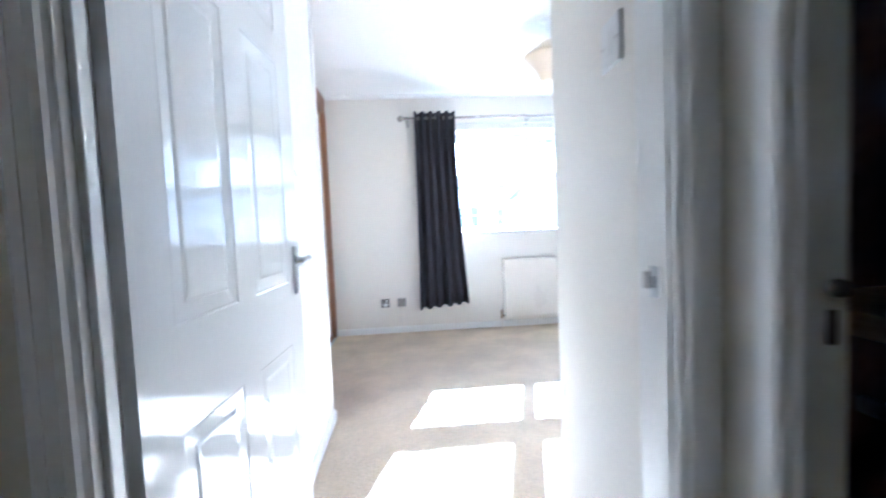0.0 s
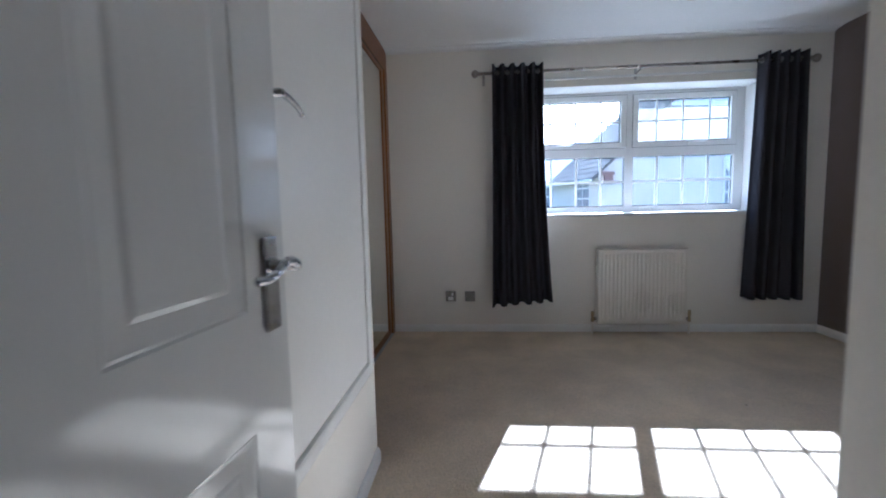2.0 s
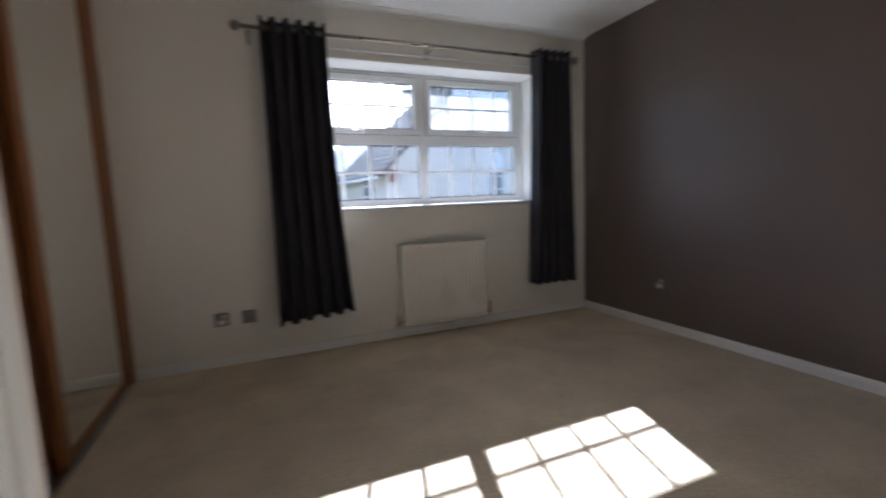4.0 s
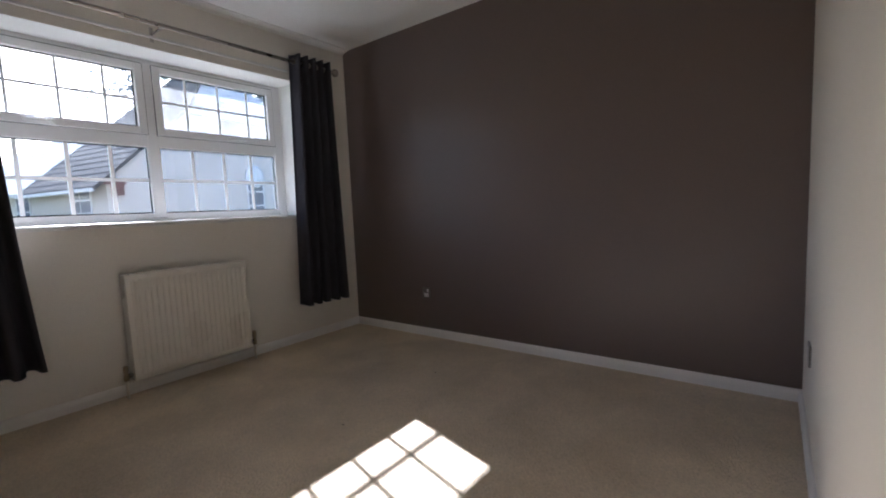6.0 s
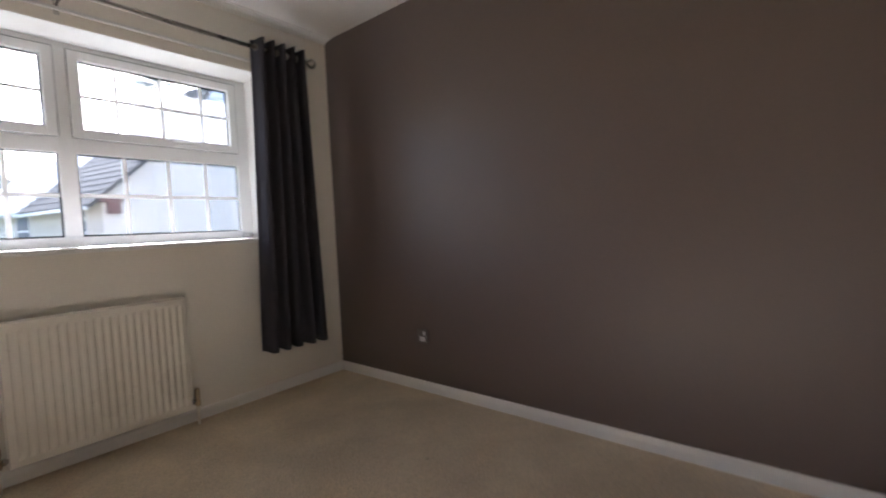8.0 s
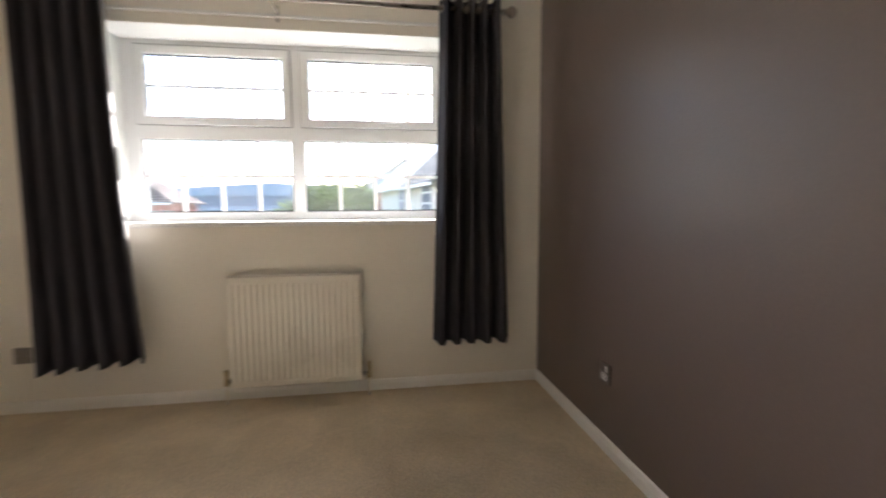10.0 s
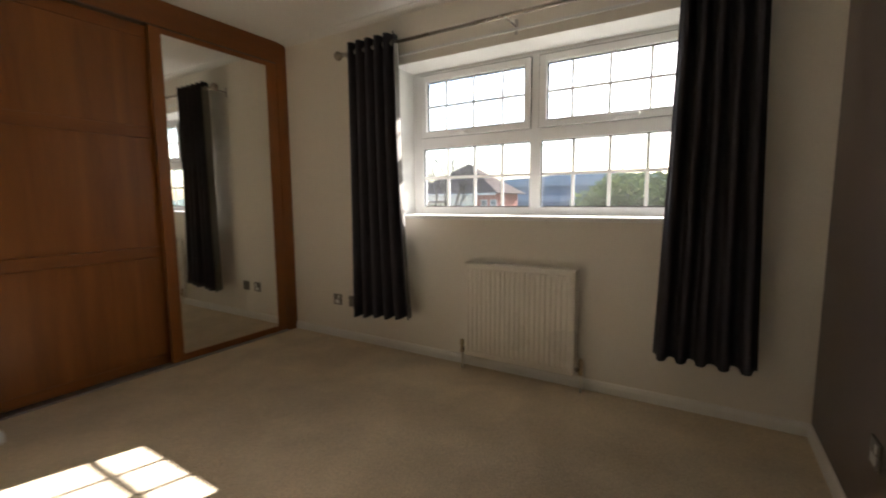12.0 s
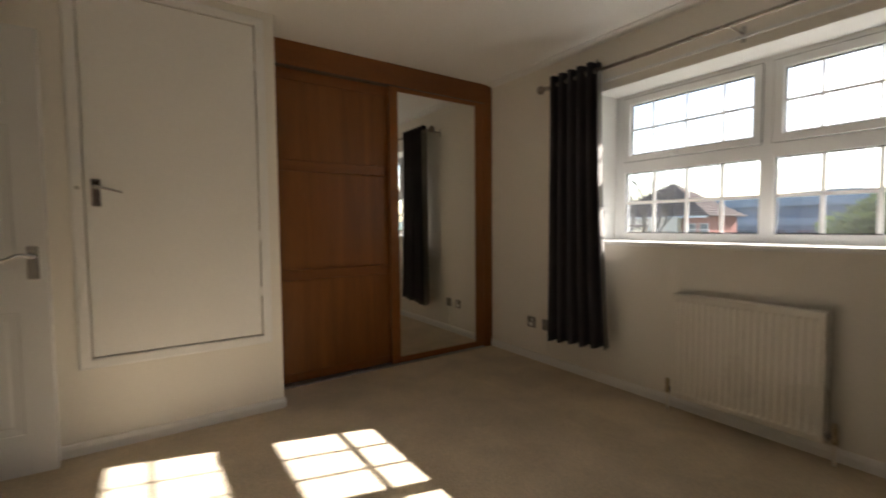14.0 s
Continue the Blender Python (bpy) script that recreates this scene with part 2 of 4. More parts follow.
def sweep(bm, profile, a, b, up=Vector((0, 0, 1))):
    """Extrudes a closed outline of (out, up) pairs from a to b; out is to the left of the way."""
    a, b = Vector(a), Vector(b)
    way = (b - a).normalized()
    out = up.cross(way)
    ra = [bm.verts.new(a + out * o + up * h) for o, h in profile]
    rb = [bm.verts.new(b + out * o + up * h) for o, h in profile]
    n = len(profile)
    for i in range(n):
        bm.faces.new((ra[i], ra[(i + 1) % n], rb[(i + 1) % n], rb[i]))
    bm.faces.new(ra[::-1])
    bm.faces.new(rb)
    return bm


def mesh_of(name, bm, mat):
    bmesh.ops.recalc_face_normals(bm, faces=bm.faces[:])
    me = bpy.data.meshes.new(name)
    bm.to_mesh(me)
    bm.free()
    me.materials.append(mat)
    return me


def part(name, bm, mat, parent=None, label="", smooth=False):
    me = mesh_of(name, bm, mat)
    if smooth:
        for p in me.polygons:
            p.use_smooth = True
    ob = new(name, me)
    if parent is not None:
        ob.parent = parent
        ob.matrix_parent_inverse = Matrix.Translation(parent.location).inverted() if parent.parent is None else Matrix.Identity(4)
    return tagged(ob, label)


def thing(name, at, label, category, group="", kind=""):
    ob = new(name)
    ob.location = at
    ob.empty_display_size = 0.1
    return tagged(ob, label, category, group, kind)


def piece(name, bm, mat, label, category, kind="structure", group="", smooth=False):
    return tagged(part(name, bm, mat, smooth=smooth), label, category, group, kind)


# ---- the shell of the room and landing ----
CEIL, FLOOR = 2.375, 0.02
N, E, S, W = 4.28, 2.985, 1.195, -0.2
EN = 2.962
WARD = -0.5
OX0, OX1, OZ0, OZ1 = 0.598, 2.472, 0.985, 2.035
piece("floor", boxes((-1.3, -3.6, -0.15, 3.14, 4.58, FLOOR)), M_CARPET, "beige cut-pile carpet covering the bedroom and landing floor", "carpet floor")
piece("ceiling", boxes((-1.3, -3.6, CEIL, 3.14, 4.58, CEIL + 0.12)), M_CEIL, "matt white painted plaster ceiling of the bedroom", "ceiling")
piece("wall_north", boxes((-1.3, N, 0, OX0, 4.58, CEIL), (OX1, N, 0, EN - 0.001, 4.58, CEIL), (OX0, N, 0, OX1, 4.58, OZ0), (OX0, N, OZ1, OX1, 4.58, CEIL)), M_WALL, "cream painted plaster wall with a wide window opening", "wall")
bm = boxes((E, S - 0.12, 0, 3.14, 4.58, CEIL))
for v in bm.verts:
    if v.co.x < 3.0:
        v.co.x += (EN - E) * (v.co.y - S) / (N - S)
piece("wall_east", bm, M_BROWN, "dark brown painted feature wall with a satin finish", "wall")
piece("wall_south", boxes((0.80, S - 0.12, 0, E, S, CEIL)), M_WALL, "cream painted plaster wall opposite the window", "wall")
bm = bmesh.new()
base = [(0.650, 0.5855), (0.721, S), (0.80, S), (0.80, 0.6005), (0.690, 0.6005), (0.690, 0.5855)]
lo, hi = [bm.verts.new((x, y, 0)) for x, y in base], [bm.verts.new((x, y, CEIL)) for x, y in base]
for i in range(6):
    bm.faces.new((lo[i], lo[(i + 1) % 6], hi[(i + 1) % 6], hi[i]))
bm.faces.new(lo)
bm.faces.new(hi)
piece("wall_entry", bm, M_WALL, "short white painted wall beside the bedroom doorway", "wall")
piece("wall_west", boxes((-0.32, 0.60, 0, W, 1.428, CEIL), (-0.32, 2.225, 0, W, 2.335, CEIL), (-0.32, 1.428, 0, W, 2.225, 0.487), (-0.32, 1.428, 2.283, W, 2.225, CEIL), (-1.3, 2.235, 0, -0.32, 2.335, CEIL), (-1.3, 0.475, 0, -0.9, 2.235, CEIL), (-0.9, 0.475, 0, -0.421, 0.60, CEIL)), M_WALL, "cream painted wall around the raised cupboard door", "wall")
piece("wall_doorway", boxes((-0.42, 0.475, 0, -0.190, 0.60, CEIL), (0.683, 0.475, 0, 0.80, 0.585, CEIL), (-0.190, 0.475, 2.02, 0.683, 0.60, CEIL)), M_WALL, "white painted wall holding the bedroom door frame", "wall")
piece("wall_landing_west", boxes((-0.42, -3.6, 0, -0.30, 0.475, CEIL)), M_WALL, "white painted wall of the landing", "wall")
piece("wall_landing_south", boxes((-0.30, -3.6, 0, 0.71, -3.4, CEIL)), M_WALL, "white painted end wall of the landing", "wall")
piece("wall_landing_east", boxes((0.71, -3.6, 0, 0.765, -0.455, CEIL), (0.71, 0.378, 0, 0.765, 0.475, CEIL), (0.71, -0.455, 2.03, 0.765, 0.378, CEIL)), M_WALL, "white painted landing wall with a doorway to a dark room", "wall")
# Darkness of the unlit room is put into the wall colour.
piece("wall_dark_room", boxes((0.80, S - 0.18, 0, E, S - 0.125, CEIL), (2.3, -1.6, 0, 2.4, S - 0.18, CEIL), (0.765, -1.8, 0, 2.4, -1.6, CEIL), (0.80, 0.50, 0, 0.84, S - 0.18, CEIL)), M_UNLIT_BROWN, "neighbouring room wall, coloured dark brown for its lack of light", "wall")
piece("coving", sweep(bmesh.new(), [(0, 0), (0, -0.024), (-0.004, -0.024), (-0.010, -0.018), (-0.024, -0.011), (-0.052, -0.007), (-0.075, -0.005), (-0.075, 0)][::-1], (WARD, N, CEIL), (EN, N, CEIL)), M_CEIL, "narrow white coving along the window wall", "coving")

SKIRT = [(0, 0.001), (0, 0.082), (0.006, 0.081), (0.010, 0.076), (0.013, 0.066), (0.015, 0.058), (0.015, 0.001)]


def skirting(a, b):
    piece("baseboard", sweep(bmesh.new(), SKIRT, (*a, 0), (*b, 0)), M_GLOSS, "white gloss painted skirting board along the wall", "skirting board", group="skirting boards")


skirting((EN, N), (WARD, N))
skirting((E, S), (EN, N - 0.015))
skirting((0.80, S), (E - 0.015, S))
skirting((0.650, 0.59), (0.721, S))
skirting((0.721, S), (0.80, S))
skirting((W, 2.335), (W, 0.61))
skirting((WARD - 0.02, 2.335), (W, 2.335))


# ---- door frame and doors ----
ARCH = [(0, 0), (0.006, 0.004), (0.014, 0.006), (0.018, 0.014), (0.018, 0.03), (0.012, 0.036), (0.012, 0.048), (0.007, 0.055), (0, 0.057)]


def architrave(parent, at, along, out, height):
    """An upright moulding: its outline runs along one way and stands out the other way."""
    bm = bmesh.new()
    at, along, out = Vector(at), Vector(along), Vector(out)
    ra = [bm.verts.new(at + along * w + out * o) for o, w in ARCH]
    rb = [bm.verts.new(at + along * w + out * o + Vector((0, 0, height))) for o, w in ARCH]
    for i in range(len(ARCH)):
        k = (i + 1) % len(ARCH)
        bm.faces.new((ra[i], ra[k], rb[k], rb[i]))
    bm.faces.new(ra)
    bm.faces.new(rb)
    part("architrave", bm, M_GLOSS, parent)


def door_frame():
    f = thing("door_frame", (0.25, 0.53, 0), "white gloss painted wooden frame of the bedroom doorway", "door frame", kind="structure")
    for x0, x1 in ((-0.190, -0.155), (0.648, 0.683)):
        part("jamb", soft_box(x0, 0.474, 0, x1, 0.585, 2.02), M_GLOSS, f)
    part("head", soft_box(-0.155, 0.474, 1.99, 0.648, 0.585, 2.02), M_GLOSS, f)
    for x0, x1 in ((-0.1548, -0.1435), (0.645, 0.6478)):
        part("door_stop", soft_box(x0, 0.493, 0, x1, 0.518, 1.99, 0.002), M_GLOSS, f)
    architrave(f, (-0.158, 0.474, 0), (-1.22, 0, 0), (0, -1, 0), 2.05)
    architrave(f, (0.652, 0.474, 0), (1, 0, 0), (0, -1, 0), 2.05)
    part("strike_plate", soft_box(0.6455, 0.522, 0.972, 0.6482, 0.544, 1.022, 0.001), M_ALU, f, "steel strike plate")
    part("strike_hole", soft_box(0.6445, 0.529, 0.988, 0.6456, 0.538, 1.006, 0.0004), M_BLACK, f, "dark latch hole")
    part("latch_lip", soft_box(0.640, 0.544, 0.985, 0.6456, 0.556, 1.012, 0.001), M_STEEL, f)


def panelled_leaf(width, height, thick, panels):
    """A moulded panel door: u along the width, v thick, z up; every panel has a sunk bead and a raised field."""
    us = sorted({0, width, *(c for p in panels for c in p[:2])})
    zs = sorted({0, height, *(c for p in panels for c in p[2:])})
    bm = bmesh.new()
    for side, v0 in ((1, thick / 2), (-1, -thick / 2)):
        for i in range(len(us) - 1):
            for j in range(len(zs) - 1):
                u0, u1, z0, z1 = us[i], us[i + 1], zs[j], zs[j + 1]
                if any(p[0] <= u0 and u1 <= p[1] and p[2] <= z0 and z1 <= p[3] for p in panels):
                    continue
                bm.faces.new([bm.verts.new(c) for c in ((u0, v0, z0), (u1, v0, z0), (u1, v0, z1), (u0, v0, z1))])
        for u0, u1, z0, z1 in panels:
            steps = ((0, 0), (0.004, 0.0022), (0.008, 0.0018), (0.030, 0.0034), (0.036, 0.0038), (0.043, 0.0018), (0.048, 0.0014))
            loops = [[bm.verts.new((u, v0 - side * d, z)) for u, z in ((u0 + s, z0 + s), (u1 - s, z0 + s), (u1 - s, z1 - s), (u0 + s, z1 - s))] for s, d in steps]
            for a, b in zip(loops, loops[1:]):
                for k in range(4):
                    bm.faces.new((a[k], a[(k + 1) % 4], b[(k + 1) % 4], b[k]))
            bm.faces.new(loops[-1])
    h = thick / 2
    for c in (((0, -h, 0), (0, h, 0), (0, h, height), (0, -h, height)), ((width, -h, 0), (width, h, 0), (width, h, height), (width, -h, height)), ((0, -h, 0), (width, -h, 0), (width, h, 0), (0, h, 0)), ((0, -h, height), (width, -h, height), (width, h, height), (0, h, height))):
        bm.faces.new([bm.verts.new(p) for p in c])
    bmesh.ops.remove_doubles(bm, verts=bm.verts[:], dist=0.0002)
    return bm


def lever_handle(parent, place, reach, plate_h, plate_w=0.040, length=0.105, wave=0.010, droop=0.0):
    """A lever on a back plate. place maps (along, out, up) to the world; reach is the sign along which the lever points."""
    def put(name, bm, label="", under=parent, mat=M_CHROME):
        bm.transform(place)
        return part(name, bm, mat, under, label, smooth=False)
    h = put("door_handle", soft_box(-plate_w / 2, 0, -plate_h * 0.70, plate_w / 2, 0.007, plate_h * 0.30, 0.003, 3), "polished chrome lever handle on a long plate")
    bm = bmesh.new()
    lathe(bm, [(0.013, 0.006), (0.0125, 0.012), (0.009, 0.018), (0.0085, 0.05), (0.0, 0.052)], turn=Matrix.Rotation(-math.pi / 2, 3, "X"), n=16)
    last = Vector((0, 0.048, 0))
    for i in range(1, 9):
        k = i / 8
        p = Vector((reach * length * k, 0.048 + 0.006 * math.sin(k * math.pi), wave * math.sin(k * math.pi * 1.7) - droop * k))
        rod(bm, last, p, 0.0085 - 0.003 * (i - 1) / 8, 0.0085 - 0.003 * i / 8, 10)
        last = p
    lathe(bm, [(0.0001, -0.007), (0.005, -0.005), (0.007, 0), (0.005, 0.005), (0.0001, 0.007)], last, 10)
    put("lever", bm, under=h)
    for s in (-0.62, 0.22):
        put("screw", lathe(bmesh.new(), [(0.004, 0.0065), (0.004, 0.0078), (0.001, 0.0085)], (0, 0, plate_h * s), 8, Matrix.Rotation(-math.pi / 2, 3, "X")), under=h)
    return h


def bedroom_door():
    hinge = Vector((-0.130, 0.54))
    end = hinge + Vector((math.sin(radians(3.8)), math.cos(radians(3.8)))) * 0.762
    d = thing("door_1", (hinge.x, hinge.y, 0), "white gloss six-panel bedroom door standing wide open", "door", kind="structure")
    ang = math.atan2(end.y - hinge.y, end.x - hinge.x)
    width = (end - hinge).length
    place = Matrix.Translation((hinge.x, hinge.y, 0.028)) @ Matrix.Rotation(ang, 4, "Z") @ Matrix.Translation((0, 0.02, 0))
    c0, c1, c2, c3 = 0.10, 0.333, 0.424, 0.655
    panels = [(a, b, z0, z1) for a, b in ((c0, c1), (c2, c3)) for z0, z1 in ((0.185, 0.736), (0.918, 1.55), (1.64, 1.85))]
    bm = panelled_leaf(width, 1.975, 0.036, panels)
    bm.transform(place)
    part("leaf", bm, M_DOOR, d)
    lever_handle(d, place @ Matrix.Translation((width - 0.048, -0.018, 0.981)) @ Matrix.Rotation(math.pi, 4, "Z"), 1, 0.148)
    bm = soft_box(width - 0.0005, -0.012, 0.93, width + 0.0015, 0.012, 1.03, 0.0006)
    bm.transform(place)
    part("latch_plate", bm, M_STEEL, d, "steel latch plate on the door edge")
    for z in (0.22, 1.70):
        part("hinge", rod(bmesh.new(), (hinge.x + 0.004, hinge.y - 0.004, z), (hinge.x + 0.004, hinge.y - 0.004, z + 0.075), 0.005), M_STEEL, d)


def cupboard_door():
    d = thing("door_2", (W, 1.82, 0.44), "flush white painted cupboard door set high in the wall", "cupboard door", kind="structure")
    part("leaf", soft_box(W - 0.036, 1.434, 0.494, W + 0.004, 2.219, 2.277, 0.003), M_GLOSS, d)
    out = [(0, 0), (0.010, 0.002), (0.013, 0.010), (0.013, 0.040), (0.009, 0.050), (0, 0.052)]
    y0, y1, z0, z1 = 1.428, 2.225, 0.488, 2.282
    for name, a, b in (("frame_side", (y0, z0, z1, -1), 0), ("frame_side", (y1, z0, z1, 1), 0)):
        y, lo, hi, s = a
        bm = bmesh.new()
        ra = [bm.verts.new((W + o, y + s * w, lo - w)) for o, w in out]
        rb = [bm.verts.new((W + o, y + s * w, hi + w)) for o, w in out]
        for i in range(len(out) - 1):
            bm.faces.new((ra[i], ra[i + 1], rb[i + 1], rb[i]))
        part(name, bm, M_GLOSS, d)
    for z, s in ((z0, -1), (z1, 1)):
        bm = bmesh.new()
        ra = [bm.verts.new((W + o, y0 - w, z + s * w)) for o, w in out]
        rb = [bm.verts.new((W + o, y1 + w, z + s * w)) for o, w in out]
        for i in range(len(out) - 1):
            bm.faces.new((ra[i], ra[i + 1], rb[i + 1], rb[i]))
        part("frame_rail", bm, M_GLOSS, d)
    lever_handle(d, Matrix.Translation((W + 0.004, 1.476, 1.331)) @ Matrix.Rotation(-math.pi / 2, 4, "Z"), -1, 0.135, 0.036, 0.10, 0.0, 0.024)
    part("catch", lathe(bmesh.new(), [(0.009, 0), (0.009, 0.006), (0.004, 0.009)], (W + 0.013, 1.405, 1.325), 12, Matrix.Rotation(math.pi / 2, 3, "Y")), M_STEEL, d, "small steel catch")
    for z in (0.72, 1.05, 2.02):
        part("hinge", rod(bmesh.new(), (W + 0.008, 2.222, z), (W + 0.008, 2.222, z + 0.06), 0.004), M_GLOSS, d)


def dark_doorway():
    f = thing("landing_door_frame", (0.74, 0.36, 0), "white painted frame of the neighbouring doorway in shade", "door frame", kind="structure")
    part("jamb", soft_box(0.709, 0.343, 0, 0.767, 0.378, 2.0), M_GLOSS, f)
    part("jamb", soft_box(0.709, -0.455, 0, 0.767, -0.42, 2.0), M_GLOSS, f)
    part("head", soft_box(0.709, -0.42, 2.0, 0.767, 0.343, 2.03), M_GLOSS, f)
    architrave(f, (0.709, 0.348, 0), (0, 1, 0), (-1, 0, 0), 2.05)
    part("latch", lathe(bmesh.new(), [(0.010, 0), (0.011, 0.006), (0.008, 0.014), (0.002, 0.017)], (0.748, 0.343, 1.01), 14, Matrix.Rotation(math.pi / 2, 3, "X")), M_DARKMETAL, f, "dark round latch")
    part("strike_plate", soft_box(0.738, 0.3405, 0.945, 0.750, 0.343, 0.985, 0.001), M_DARKMETAL, f)
    c = thing("vanity_cabinet", (1.55, 0.6, 0), "dark wooden cabinet with a pale worktop in the unlit room", "cabinet")
    part("body", soft_box(1.25, 0.1, 0.0, 1.8, 0.99, 0.82), M_UNLIT_BROWN, c)
    part("worktop", soft_box(1.22, 0.08, 0.82, 1.82, 1.01, 0.875, 0.006), M_TOP, c, "pale wooden worktop")
    part("drawer_handle", soft_box(1.225, 0.3, 0.655, 1.25, 0.75, 0.69, 0.004), M_ALU, c)


door_frame()
bedroom_door()
cupboard_door()
dark_doorway()


# ---- window ----
def framed(bm, x0, x1, z0, z1, w, y0, y1):
    box(bm, x0, y0, z0, x0 + w, y1, z1)
    box(bm, x1 - w, y0, z0, x1, y1, z1)
    box(bm, x0 + w, y0, z0, x1 - w, y1, z0 + w)
    box(bm, x0 + w, y0, z1 - w, x1 - w, y1, z1)
    bmesh.ops.bevel(bm, geom=bm.edges[:], offset=0.0025, segments=1, affect="EDGES")
    return bm


def glazing(parent, x0, x1, z0, z1, y, cuts, bar, rubber=0.008, glass=M_GLASS):
    """A sealed pane in its dark gasket with a grille of bars between."""
    part("gasket", framed(bmesh.new(), x0, x1, z0, z1, rubber, y - 0.006, y - 0.001), M_BLACK, parent, "black rubber gasket")
    pane = part("pane", boxes((x0 + 0.002, y - 0.001, z0 + 0.002, x1 - 0.002, y + 0.001, z1 - 0.002)), glass, parent, "misted pane" if glass is M_MISTED else "")
    pane.visible_shadow = False
    zm = (z0 + z1) / 2
    for k in cuts:
        x = x0 + (x1 - x0) * k
        part("glazing_bar", boxes((x - bar / 2, y - 0.0085, z0 + 0.006, x + bar / 2, y - 0.0015, z1 - 0.006)), M_UPVC, parent)
    part("glazing_bar", boxes((x0 + 0.006, y - 0.0095, zm - bar / 2, x1 - 0.006, y - 0.002, zm + bar / 2)), M_UPVC, parent)


def window():
    w = thing("window_1", (1.52, 4.54, 1.03), "white plastic four-light casement window with glazing bars", "window", kind="structure")
    x0, x1, z0, z1 = OX0, OX1, 1.013, OZ1
    fy0, fy1 = 4.515, 4.575
    bm = boxes((x0, fy0, z0, x0 + 0.078, fy1, z1), (x1 - 0.078, fy0, z0, x1, fy1, z1), (x0 + 0.078, fy0, z0, x1 - 0.078, fy1, 1.065), (x0 + 0.078, fy0, z1 - 0.03, x1 - 0.078, fy1, z1),
               (1.503, fy0, 1.065, 1.573, fy1, z1 - 0.03), (x0 + 0.078, fy0, 1.487, 1.503, fy1, 1.563), (1.573, fy0, 1.487, x1 - 0.078, fy1, 1.563))
    bmesh.ops.bevel(bm, geom=bm.edges[:], offset=0.003, segments=2, affect="EDGES")
    part("window_frame", bm, M_UPVC, w)
    for a, b in ((x0 + 0.078, 1.503), (1.573, x1 - 0.078)):
        glazing(w, a, b, 1.065, 1.487, 4.542, (0.25, 0.51, 0.76), 0.019)
    for a, b, hx in ((x0 + 0.072, 1.510, 0.44), (1.563, x1 - 0.072, 0.56)):
        c = part("casement", framed(bmesh.new(), a, b, 1.564, 2.003, 0.045, 4.502, 4.56), M_UPVC, w)
        glazing(c, a + 0.045, b - 0.045, 1.609, 1.958, 4.536, (0.21, 0.5, 0.79), 0.014, 0.010, M_VEILED if hx < 0.5 else M_MISTED)
        # Thin black strip draws the casement's shadow gap as a solid edge.
        part("casement_shadow_gap", framed(bmesh.new(), a - 0.002, b + 0.002, 1.562, 2.0065, 0.005, 4.504, 4.5149), M_BLACK, c, "black strip standing for the shadow gap round the casement")
        x = a + (b - a) * hx
        h = part("window_handle", soft_box(x - 0.016, 4.490, 1.569, x + 0.016, 4.502, 1.601, 0.004), M_WHITE, c, "white lever window handle")
        s = 1 if hx < 0.5 else -1
        part("lever", soft_box(min(x, x - s * 0.12), 4.468, 1.576, max(x, x - s * 0.12), 4.482, 1.594, 0.005, 3), M_WHITE, h)
        part("neck", rod(bmesh.new(), (x, 4.503, 1.585), (x, 4.474, 1.585), 0.008), M_WHITE, h)
    part("window_sill", soft_box(OX0 - 0.008, N - 0.010, 0.990, OX1 + 0.008, N - 0.0005, 1.013, 0.004, 3), M_GLOSS, w, "white gloss painted window board")
    part("window_board", boxes((OX0, N - 0.0005, OZ0, OX1, fy0, 1.013)), M_GLOSS, w)
    part("reveal_lining", boxes((OX0, N + 0.002, 1.013, OX0 + 0.003, fy0, OZ1), (OX1 - 0.003, N + 0.002, 1.013, OX1, fy0, OZ1), (OX0 + 0.003, N + 0.002, OZ1 - 0.003, OX1 - 0.003, fy0, OZ1)), M_CEIL, w, "white painted window reveal")


window()


# ---- curtains and their rod ----
ROD_Y, ROD_Z = 4.125, 2.122


